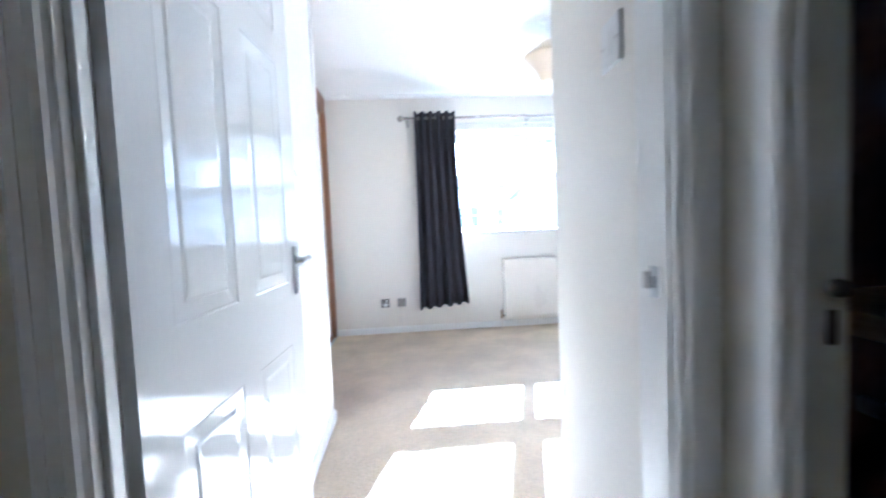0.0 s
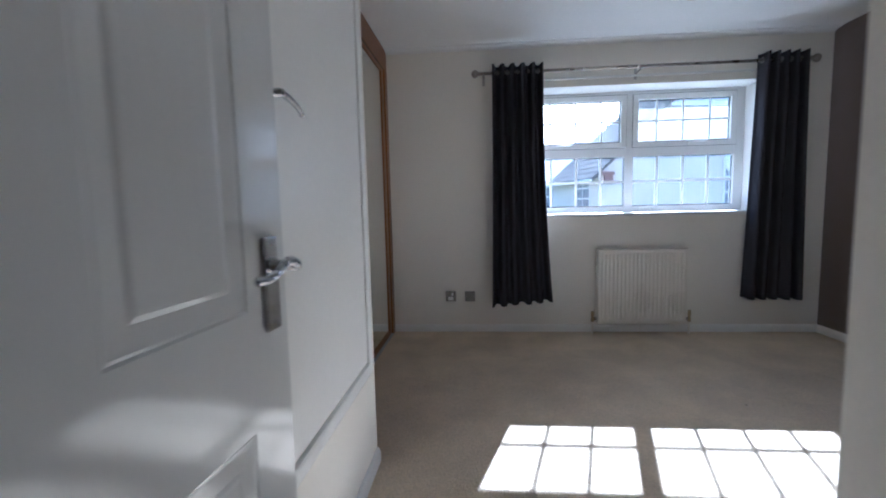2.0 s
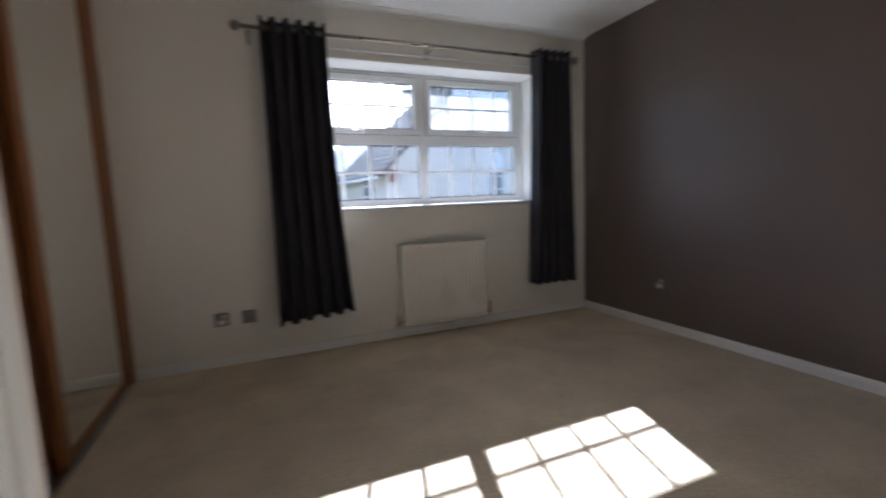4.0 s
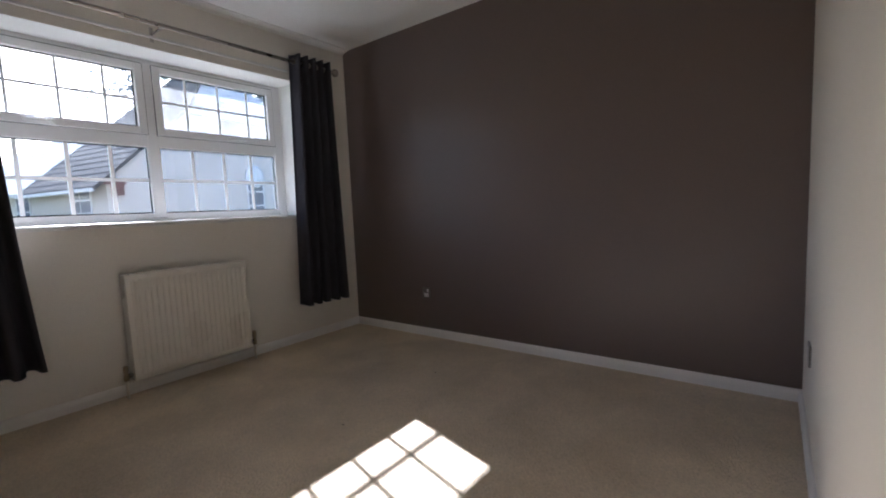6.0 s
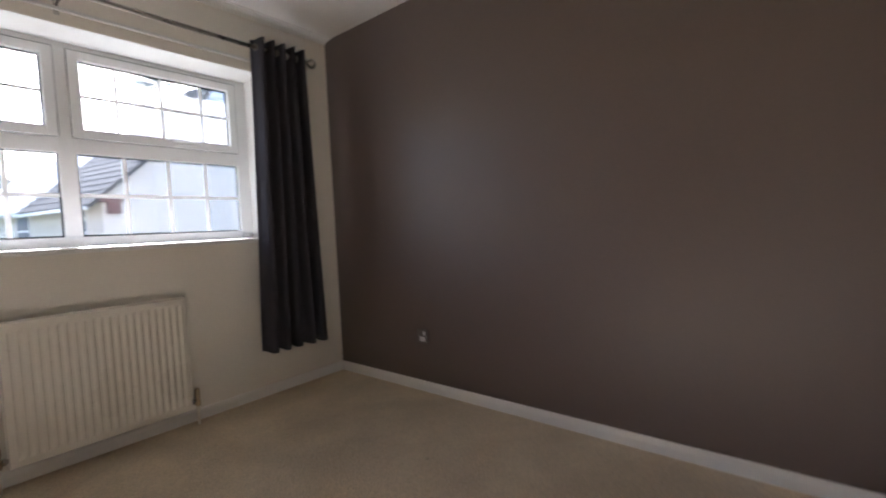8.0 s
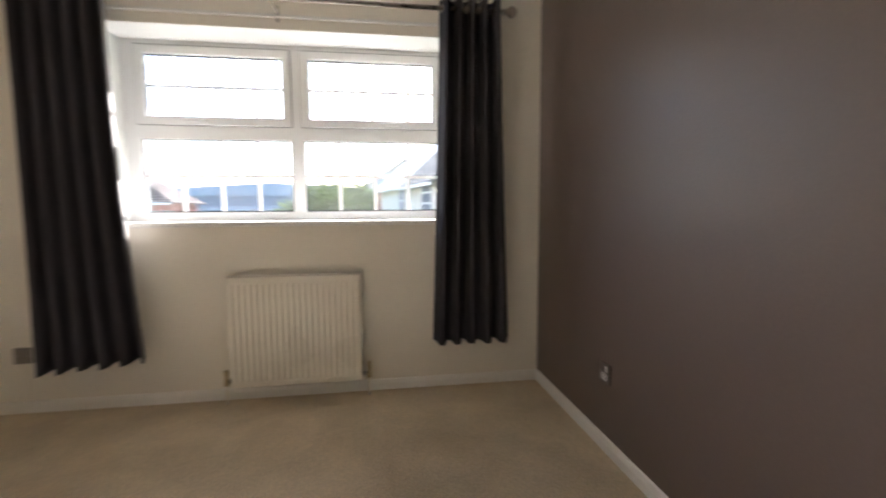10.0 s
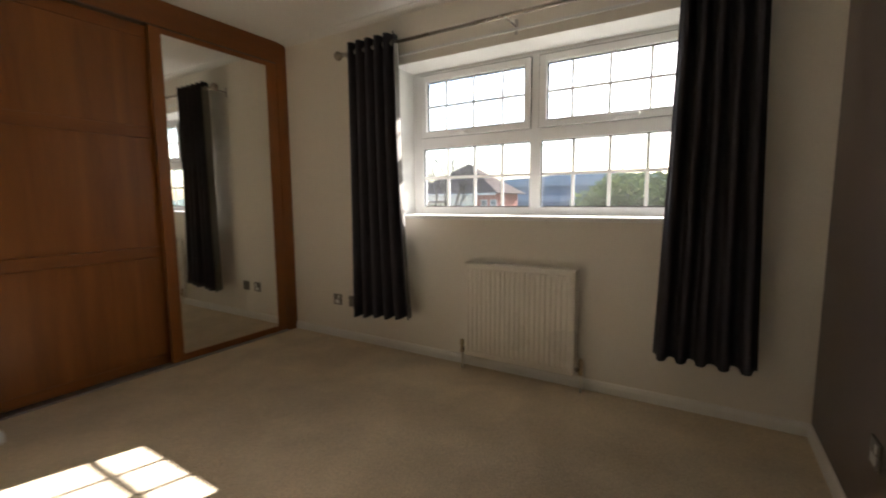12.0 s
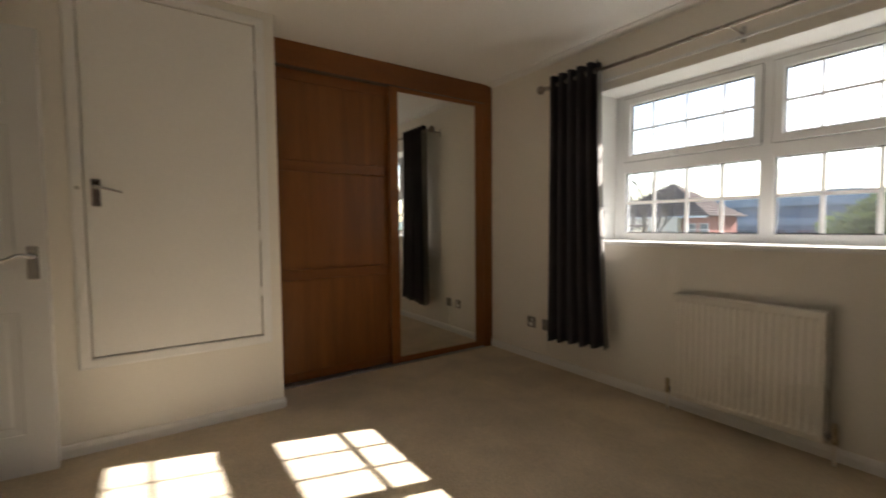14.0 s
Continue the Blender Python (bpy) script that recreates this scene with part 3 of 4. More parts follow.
def curtain(xt0, xt1, xb0, xb1, zb0, zb1, folds, lean, start):
    c = thing("curtain", ((xt0 + xt1) / 2, ROD_Y, 0.3), "charcoal grey eyelet curtain drawn open beside the window", "curtain", "pair of curtains")
    nu, nz, top = folds * 18, 40, ROD_Z + 0.056
    rng = random.Random(int(xt0 * 1000))
    jit = [rng.uniform(-1, 1) for _ in range(folds * 2 + 3)]

    def point(u, k):
        ph = start + u * folds * 2 * math.pi
        f = int(u * folds * 2)
        w = u * folds * 2 - f
        w = w * w * (3 - 2 * w)
        wob = jit[f] * (1 - w) + jit[f + 1] * w
        x0, x1 = xt0 + (xb0 - xt0) * k ** lean, xt1 + (xb1 - xt1) * k ** lean
        x = x0 + (x1 - x0) * (u + 0.022 * wob * k * math.sin(math.pi * u) - 0.055 * math.sin(2 * ph) / folds)
        amp = 0.044 * (1 - 0.12 * k) * (1 + 0.3 * wob * k)
        y = ROD_Y + amp * math.sin(ph + 0.25 * wob * k) + 0.010 * k * math.sin(ph * 0.5 + 1)
        zb = zb0 + (zb1 - zb0) * u + 0.005 * math.sin(ph + 0.6)
        return Vector((x, y, top + (zb - top) * k + (0.005 * math.cos(ph) if k == 0 else 0)))

    bm = bmesh.new()
    front, back = [], []
    for j in range(nz + 1):
        fr, bk = [], []
        for i in range(nu + 1):
            u, k = i / nu, j / nz
            p = point(u, k)
            d = point(min(1, u + 0.004), k) - point(max(0, u - 0.004), k)
            n = Vector((-d.y, d.x, 0)).normalized()
            fr.append(bm.verts.new(p - n * 0.0015))
            bk.append(bm.verts.new(p + n * 0.0015))
        front.append(fr)
        back.append(bk)
    for j in range(nz):
        for i in range(nu):
            bm.faces.new((front[j][i], front[j + 1][i], front[j + 1][i + 1], front[j][i + 1]))
            bm.faces.new((back[j][i], back[j][i + 1], back[j + 1][i + 1], back[j + 1][i]))
        for i in (0, nu):
            bm.faces.new((front[j][i], back[j][i], back[j + 1][i], front[j + 1][i]))
    for i in range(nu):
        for j in (0, nz):
            bm.faces.new((front[j][i], front[j][i + 1], back[j][i + 1], back[j][i]))
    lining = bmesh.new()
    rows = [[lining.verts.new(v.co + Vector((0, 0.004, 0))) for v in row] for row in back[1:]]
    for a, b in zip(rows, rows[1:]):
        for i in range(nu):
            lining.faces.new((a[i], a[i + 1], b[i + 1], b[i]))
    cloth = part("cloth", bm, M_CURTAIN, c, smooth=True)
    # Unseen pale backing, added so sunlight bounces onto the wall beside the curtain.
    part("lining", lining, M_LINING, cloth, "unseen pale lining added to bounce sunlight onto the wall", smooth=True)
    for i in range(folds * 2):
        x = xt0 + (xt1 - xt0) * (i + 0.0) / (folds * 2) + 0.004
        bm = bmesh.new()
        ring = [[bm.verts.new(Vector((x + 0.003 * math.sin(b), ROD_Y + (0.019 + 0.003 * math.cos(b)) * math.cos(a), ROD_Z + (0.019 + 0.003 * math.cos(b)) * math.sin(a)))) for b in (math.pi * k / 3 for k in range(6))] for a in (2 * math.pi * k / 16 for k in range(16))]
        for p in range(16):
            for q in range(6):
                bm.faces.new((ring[p][q], ring[(p + 1) % 16][q], ring[(p + 1) % 16][(q + 1) % 6], ring[p][(q + 1) % 6])).smooth = True
        part("eyelet", bm, M_POLE, c, "dark nickel eyelet ring")


def curtain_rod():
    r = thing("curtain_rod", (1.48, ROD_Y, ROD_Z), "dark nickel curtain pole with ball finials on wall brackets", "curtain pole")
    part("pole", rod(bmesh.new(), (0.27, ROD_Y, ROD_Z), (2.695, ROD_Y, ROD_Z), 0.0115, n=16), M_POLE, r)
    for x, s in ((0.27, -1), (2.695, 1)):
        part("finial", lathe(bmesh.new(), [(0.016, -0.004), (0.016, 0.006), (0.010, 0.010), (0.019, 0.016), (0.028, 0.028), (0.031, 0.040), (0.027, 0.053), (0.013, 0.064), (0.001, 0.067)], (x, ROD_Y, ROD_Z), 18, Matrix.Rotation(s * math.pi / 2, 3, "Y")), M_POLE, r, "dark nickel ball finial")
    for x in (0.30, 1.498, 2.675):
        b = part("bracket", rod(bmesh.new(), (x, N, ROD_Z - 0.012), (x, ROD_Y + 0.004, ROD_Z - 0.012), 0.006), M_POLE, r)
        part("wall_plate", soft_box(x - 0.011, N - 0.006, ROD_Z - 0.055, x + 0.011, N, ROD_Z + 0.03, 0.003), M_STEEL, b)
        part("cup", soft_box(x - 0.009, ROD_Y - 0.016, ROD_Z - 0.017, x + 0.009, ROD_Y + 0.016, ROD_Z - 0.0095, 0.002), M_STEEL, b)


curtain_rod()
curtain(0.362, 0.752, 0.345, 0.828, 0.275, 0.318, 5, 2.1, -math.pi / 2)
curtain(2.350, 2.685, 2.300, 2.735, 0.33, 0.325, 5, 1.2, math.pi / 2)
t = thing("curtain_track", (1.5, N, 2.095), "slim white plastic curtain track fixed above the window", "curtain track")
part("rail", soft_box(0.60, N - 0.016, 2.088, 2.44, N, 2.104, 0.003), M_WHITE, t)


# ---- radiator ----
def radiator():
    x0, x1, z0, z1, yf = 1.202, 1.902, 0.115, 0.722, 4.178
    r = thing("radiator", ((x0 + x1) / 2, N, 0.0), "cream white ribbed steel panel radiator under the window", "radiator")
    bm = bmesh.new()
    ribs, edge = 21, 0.022
    xs = [(x0, 0.012), (x0 + 0.004, 0.003), (x0 + edge, 0.0)]
    pitch = (x1 - x0 - 2 * edge) / ribs
    for i in range(ribs):
        a = x0 + edge + i * pitch
        xs += [(a + pitch * 0.12, 0.0), (a + pitch * 0.38, 0.0055), (a + pitch * 0.62, 0.0055), (a + pitch * 0.88, 0.0)]
    xs += [(x1 - edge, 0.0), (x1 - 0.004, 0.003), (x1, 0.012)]
    rows = ((z0, 0.012, 0), (z0 + 0.004, 0.002, 0), (z0 + 0.030, 0, 0), (z0 + 0.045, 0, 1), (z1 - 0.045, 0, 1), (z1 - 0.030, 0, 0), (z1 - 0.004, 0.002, 0), (z1, 0.012, 0))
    g = [[bm.verts.new((x, yf + max(off, d if deep or d == 0.012 or d == 0.003 else 0), z)) for x, d in xs] for z, off, deep in rows]
    for a, b in zip(g, g[1:]):
        for i in range(len(xs) - 1):
            bm.faces.new((a[i], a[i + 1], b[i + 1], b[i]))
    part("front_panel", bm, M_RAD, r)
    part("back_panel", boxes((x0 + 0.003, yf + 0.0125, z0 + 0.003, x1 - 0.003, yf + 0.075, z1 - 0.012)), M_RAD, r)
    for x in (x0, x1 - 0.003):
        part("side_panel", boxes((x, yf + 0.0122, z0, x + 0.003, yf + 0.080, z1)), M_RAD, r)
    bm = boxes((x0 + 0.003, yf + 0.0122, z1 - 0.002, x1 - 0.003, yf + 0.022, z1 + 0.001), (x0 + 0.003, yf + 0.046, z1 - 0.002, x1 - 0.003, yf + 0.056, z1 + 0.001))
    for i in range(36):
        x = x0 + 0.012 + i * (x1 - x0 - 0.024) / 35
        box(bm, x - 0.003, yf + 0.022, z1 - 0.002, x + 0.003, yf + 0.046, z1)
    part("top_grille", bm, M_RAD, r)
    part("hanger", boxes((x0 + 0.1, yf + 0.05, z0 + 0.1, x0 + 0.13, N, z1 - 0.05)), M_STEEL, r)
    part("hanger", boxes((x1 - 0.13, yf + 0.05, z0 + 0.1, x1 - 0.1, N, z1 - 0.05)), M_STEEL, r)
    y = yf + 0.034
    for x, s, tall in ((x0 - 0.032, 1, 0.035), (x1 + 0.034, -1, 0.045)):
        v = part("valve", lathe(bmesh.new(), [(0.008, 0.10), (0.014, 0.104), (0.014, 0.128), (0.011, 0.132), (0.011, 0.150), (0.013, 0.153)], (x, y, 0.02), 14), M_BRASS, r, "brass and chrome radiator valve")
        part("valve_cap", lathe(bmesh.new(), [(0.012, 0), (0.0135, 0.004), (0.013, tall - 0.006), (0.009, tall)], (x, y, 0.173), 14), M_BRASS, v)
        part("union", rod(bmesh.new(), (x, y, 0.148), (x + s * 0.045, y, 0.148), 0.010), M_CHROME, v)
        part("nut", rod(bmesh.new(), (x + s * 0.012, y, 0.148), (x + s * 0.026, y, 0.148), 0.0145, n=6), M_CHROME, v)
        part("pipe", rod(bmesh.new(), (x, y, 0.0), (x, y, 0.125), 0.0075), M_RAD, r, "white painted feed pipe")


radiator()


# ---- sockets and switch ----
def plate(name, at, turn, label, category, rockers, face=M_PLATE, inner=M_WHITE):
    """A square accessory plate, 86 mm, whose front looks along -y before turning."""
    m = Matrix.Translation(at) @ Matrix.Rotation(turn, 4, "Z")
    p = thing(name, at, label, category, "wall plates")

    def put(n, bm, mat, under=p, lab=""):
        bm.transform(m)
        return part(n, bm, mat, under, lab)
    f = put("face_plate", soft_box(-0.043, -0.008, -0.043, 0.043, 0, 0.043, 0.003), face)
    for kind, x0, z0, x1, z1 in rockers:
        put(kind, soft_box(x0, -0.0105, z0, x1, -0.0075, z1, 0.0012), M_BLACK if kind == "pin_hole" else inner, f)
    for x in (-0.033, 0.033):
        put("screw", lathe(bmesh.new(), [(0.0035, 0.0075), (0.0035, 0.009), (0.001, 0.0094)], (x, 0, 0), 8, Matrix.Rotation(math.pi / 2, 3, "X")), M_STEEL, f)
    return p


SOCKET = [("insert", -0.022, -0.032, 0.022, -0.002), ("pin_hole", -0.004, -0.010, 0.004, -0.004), ("pin_hole", -0.016, -0.024, -0.008, -0.018), ("pin_hole", 0.008, -0.024, 0.016, -0.018), ("rocker", 0.006, 0.006, 0.022, 0.032)]
plate("wall_socket", (-0.004, N, 0.327), 0, "brushed steel single power socket on the window wall", "socket", SOCKET)
plate("blank_plate", (0.160, N, 0.327), 0, "dark brushed steel blank wall plate beside the curtain hem", "wall plate", [])
plate("wall_socket", (E + (EN - E) * 0.739, 3.475, 0.363), -math.pi / 2, "brushed steel single power socket on the brown wall", "socket", SOCKET)
plate("wall_socket", (2.55, S, 0.385), math.pi, "brushed steel single power socket on the cream wall", "socket", SOCKET)
plate("light_switch", (0.6572, 0.673, 1.415), -math.pi / 2 - 0.082, "white plastic single light switch beside the doorway", "light switch", [("rocker", -0.010, -0.020, 0.010, 0.020)], M_WHITE)
t = thing("cable_cover", (0.165, N, 0.08), "thin painted cable cover running down to the skirting", "cable cover")
part("cover", soft_box(0.157, N - 0.006, 0.082, 0.173, N, 0.284, 0.002), M_WALL, t)


# ---- lint on the carpet ----
def lint(x, y, turn):
    t = thing("carpet_lint", (x, y, FLOOR), "tiny dark fleck of lint lying on the carpet", "lint", "carpet flecks")
    bm = bmesh.new()
    last = Vector((0, 0, 0.004))
    for i in range(1, 6):
        p = Vector((0.0035 * i, 0.002 * math.sin(i * 1.3), 0.004 + 0.001 * math.sin(i)))
        rod(bm, last, p, 0.0022 * (1 - i / 9), 0.0022 * (1 - (i + 1) / 9), 6)
        last = p
    bm.transform(Matrix.Translation((x, y, FLOOR)) @ Matrix.Rotation(turn, 4, "Z"))
    part("fibre", bm, M_BLACK, t)


lint(2.364, 2.937, 0.4)
lint(1.631, 2.906, 1.9)


# ---- fitted wardrobe ----
def wardrobe():
    w = thing("wardrobe", (-0.8, 3.3, 0), "fitted oak veneer wardrobe with a mirrored sliding door", "wardrobe")
    y0, y1 = 2.336, 4.279
    part("carcass", boxes((-1.10, y0, 0.0, -1.08, y1, CEIL - 0.001), (-1.08, y0, 0.0, -0.60, y0 + 0.018, CEIL - 0.001), (-1.08, y1 - 0.018, 0.0, -0.60, y1, CEIL - 0.001)), M_WOOD_V, w)
    part("fascia", soft_box(WARD - 0.10, y0, 2.212, WARD, y1, CEIL - 0.001, 0.003), M_WOOD_H, w)
    part("side_post", soft_box(WARD - 0.10, 4.185, 0.0, WARD + 0.002, y1, 2.212, 0.003), M_WOOD_V, w)
    part("bottom_track", soft_box(WARD - 0.10, y0, 0.0, WARD + 0.006, 4.185, 0.030, 0.002), M_ALU, w, "aluminium sliding door track")
    # Track coloured dark to draw the shadow line below the fascia.
    part("top_track_shade", boxes((WARD - 0.10, y0, 2.207, WARD - 0.004, 4.185, 2.212)), M_UNLIT_BROWN, w)
    xf = WARD - 0.052
    d = part("door", boxes((xf - 0.028, y0 + 0.02, 0.034, xf - 0.010, 3.33, 2.205)), M_WOOD_V, w, "oak veneer sliding door in three panels")
    for a, b in ((y0 + 0.02, y0 + 0.085), (3.262, 3.33)):
        part("stile", soft_box(xf - 0.010, a, 0.034, xf, b, 2.205, 0.003), M_WOOD_V, d)
    for a, b in ((0.034, 0.095), (0.755, 0.825), (1.515, 1.585), (2.13, 2.205)):
        part("rail", soft_box(xf - 0.010, y0 + 0.0852, a, xf - 0.0005, 3.2618, b, 0.003), M_WOOD_H, d)
    for a, b in ((0.095, 0.755), (0.825, 1.515), (1.585, 2.13)):
        part("panel", soft_box(xf - 0.010, y0 + 0.0875, a + 0.0025, xf - 0.004, 3.2595, b - 0.0025, 0.002), M_WOOD_V, d)
    xm = WARD - 0.008
    m = part("mirror_door", boxes((xm - 0.026, 3.25, 0.032, xm - 0.012, 4.183, 2.205)), M_WOOD_V, w, "oak framed sliding door with a full mirror")
    for a, b in ((3.248, 3.325), (4.097, 4.183)):
        part("stile", soft_box(xm - 0.012, a, 0.032, xm, b, 2.205, 0.003), M_WOOD_V, m)
    for a, b in ((0.032, 0.078), (2.172, 2.205)):
        part("rail", soft_box(xm - 0.012, 3.3252, a, xm - 0.0005, 4.0968, b, 0.003), M_WOOD_H, m)
    part("mirror", boxes((xm - 0.0119, 3.326, 0.0785, xm - 0.007, 4.096, 2.1715)), M_MIRROR, m, "large clear mirror")


wardrobe()


# ---- pendant lamp ----
def pendant():
    x, y = 1.206, 2.675
    p = thing("pendant_lamp", (x, y, CEIL), "cream ceiling pendant lamp with a pointed glass shade", "ceiling lamp")
    part("ceiling_rose", lathe(bmesh.new(), [(0.045, CEIL), (0.045, CEIL - 0.008), (0.03, CEIL - 0.022), (0.008, CEIL - 0.03)], (x, y, 0)), M_WHITE, p)
    part("cord", rod(bmesh.new(), (x, y, CEIL - 0.03), (x, y, 2.24), 0.003, n=8), M_WHITE, p)
    prof = [(0.001, 1.977), (0.03, 1.978), (0.047, 1.984), (0.058, 1.998), (0.072, 2.028), (0.092, 2.065), (0.122, 2.105), (0.150, 2.132), (0.156, 2.142), (0.150, 2.152), (0.112, 2.178), (0.07, 2.212), (0.035, 2.24), (0.02, 2.248)]
    part("shade", lathe(bmesh.new(), prof, (x, y, 0), 36), M_SHADE, p, "cream glass shade", smooth=True)


pendant()


# ---- outside ----
GROUND = -2.7
piece("ground", boxes((-1500, 4.6, GROUND - 0.5, 1500, 3000, GROUND)), M_GRASS, "grassy ground sloping away outside the house", "ground")
piece("outer_wall", boxes((-6, 4.585, GROUND, OX0 - 0.02, 4.70, 4.6), (OX1 + 0.02, 4.585, GROUND, 5.0, 4.70, 4.6), (OX0 - 0.02, 4.585, GROUND, OX1 + 0.02, 4.70, 1.0), (OX0 - 0.02, 4.585, 2.06, OX1 + 0.02, 4.70, 4.6)), M_RENDER, "rendered outer wall of the house around the window", "wall")

# Unseen overhang, added to cut the high sun and shorten the floor patch.
piece("eaves", boxes((-6, 4.70, 2.23, 5.0, 5.10, 2.45)), M_UPVC, "unseen white eaves added above the window to block high sun", "eaves")


def house_window(parent, c, u, n, w, h, cols, rows):
    """A white framed window: centre c, along u, outward n."""
    c, u, n = Vector(c), Vector(u), Vector(n)

    def slab(x0, x1, z0, z1, d0, d1):
        bm = bmesh.new()
        v = [bm.verts.new(c + u * x + n * d + Vector((0, 0, z))) for x in (x0, x1) for d in (d0, d1) for z in (z0, z1)]
        for f in ((0, 1, 3, 2), (4, 6, 7, 5), (0, 4, 5, 1), (2, 3, 7, 6), (0, 2, 6, 4), (1, 5, 7, 3)):
            bm.faces.new([v[i] for i in f])
        return bm
    win = part("window", slab(-w / 2, w / 2, -h / 2, h / 2, 0.01, 0.03), M_UPVC, parent, "white framed window")
    for i in range(cols):
        for j in range(rows):
            a, b = -w / 2 + 0.05 + i * (w - 0.05) / cols, -w / 2 + (i + 1) * (w - 0.05) / cols
            z0, z1 = -h / 2 + 0.05 + j * (h - 0.05) / rows, -h / 2 + (j + 1) * (h - 0.05) / rows
            part("pane", slab(a, b, z0, z1, 0.031, 0.036), M_PANE, win)
    part("sill", slab(-w / 2 - 0.06, w / 2 + 0.06, -h / 2 - 0.07, -h / 2, 0.01, 0.09), M_UPVC, win)


def gable_house(name, x0, x1, y0, y1, eave, pitch, wall_mat, roof_mat, label, along, courses=16):
    """A house with a ridge along x or y; walls, overhanging roof in stepped courses, fascias."""
    cx, cy = (x0 + x1) / 2, (y0 + y1) / 2
    h = thing(name, (cx, cy, GROUND), label, "house")
    half = (x1 - x0) / 2 if along == "y" else (y1 - y0) / 2
    rise = half * math.tan(radians(pitch))
    bm = boxes((x0, y0, GROUND, x1, y1, eave))
    if along == "y":
        tri = [[bm.verts.new(p) for p in ((x0, y, eave), (x1, y, eave), (cx, y, eave + rise))] for y in (y0, y1)]
    else:
        tri = [[bm.verts.new(p) for p in ((x, y0, eave), (x, y1, eave), (x, cy, eave + rise))] for x in (x0, x1)]
    for t3 in tri:
        bm.faces.new(t3)
    part("wall", bm, wall_mat, h)
    over, thick = 0.28, 0.05
    for s in (-1, 1):
        bm = bmesh.new()
        for i in range(courses):
            k0, k1 = i / courses, (i + 1) / courses
            o0, o1 = (half + over) * (1 - k0), (half + over) * (1 - k1)
            slope = math.tan(radians(pitch))
            za, zb = eave + (half - o0) * slope + 0.06, eave + (half - o1) * slope + 0.03
            if along == "y":
                q = [(cx + s * o, y, z + d) for d in (-thick, thick) for o, z in ((o0, za), (o1, zb)) for y in (y0 - over * 0.6, y1 + over * 0.6)]
            else:
                q = [(x, cy + s * o, z + d) for d in (-thick, thick) for o, z in ((o0, za), (o1, zb)) for x in (x0 - over, x1 + over)]
            v = [bm.verts.new(p) for p in q]
            for f in ((0, 1, 3, 2), (4, 6, 7, 5), (0, 4, 5, 1), (2, 3, 7, 6), (0, 2, 6, 4), (1, 5, 7, 3)):
                bm.faces.new([v[j] for j in f])
        part("roof", bm, roof_mat, h)
        if along == "y":
            xo = cx + s * (half + over)
            part("gutter", boxes((xo - 0.06, y0 - 0.1, eave - 0.22, xo + 0.06, y1 + 0.1, eave - 0.10)), M_UPVC, h, "white gutter and fascia")
        else:
            yo = cy + s * (half + over)
            part("gutter", boxes((x0 - 0.1, yo - 0.06, eave - 0.22, x1 + 0.1, yo + 0.06, eave - 0.10)), M_UPVC, h, "white gutter and fascia")
    return h


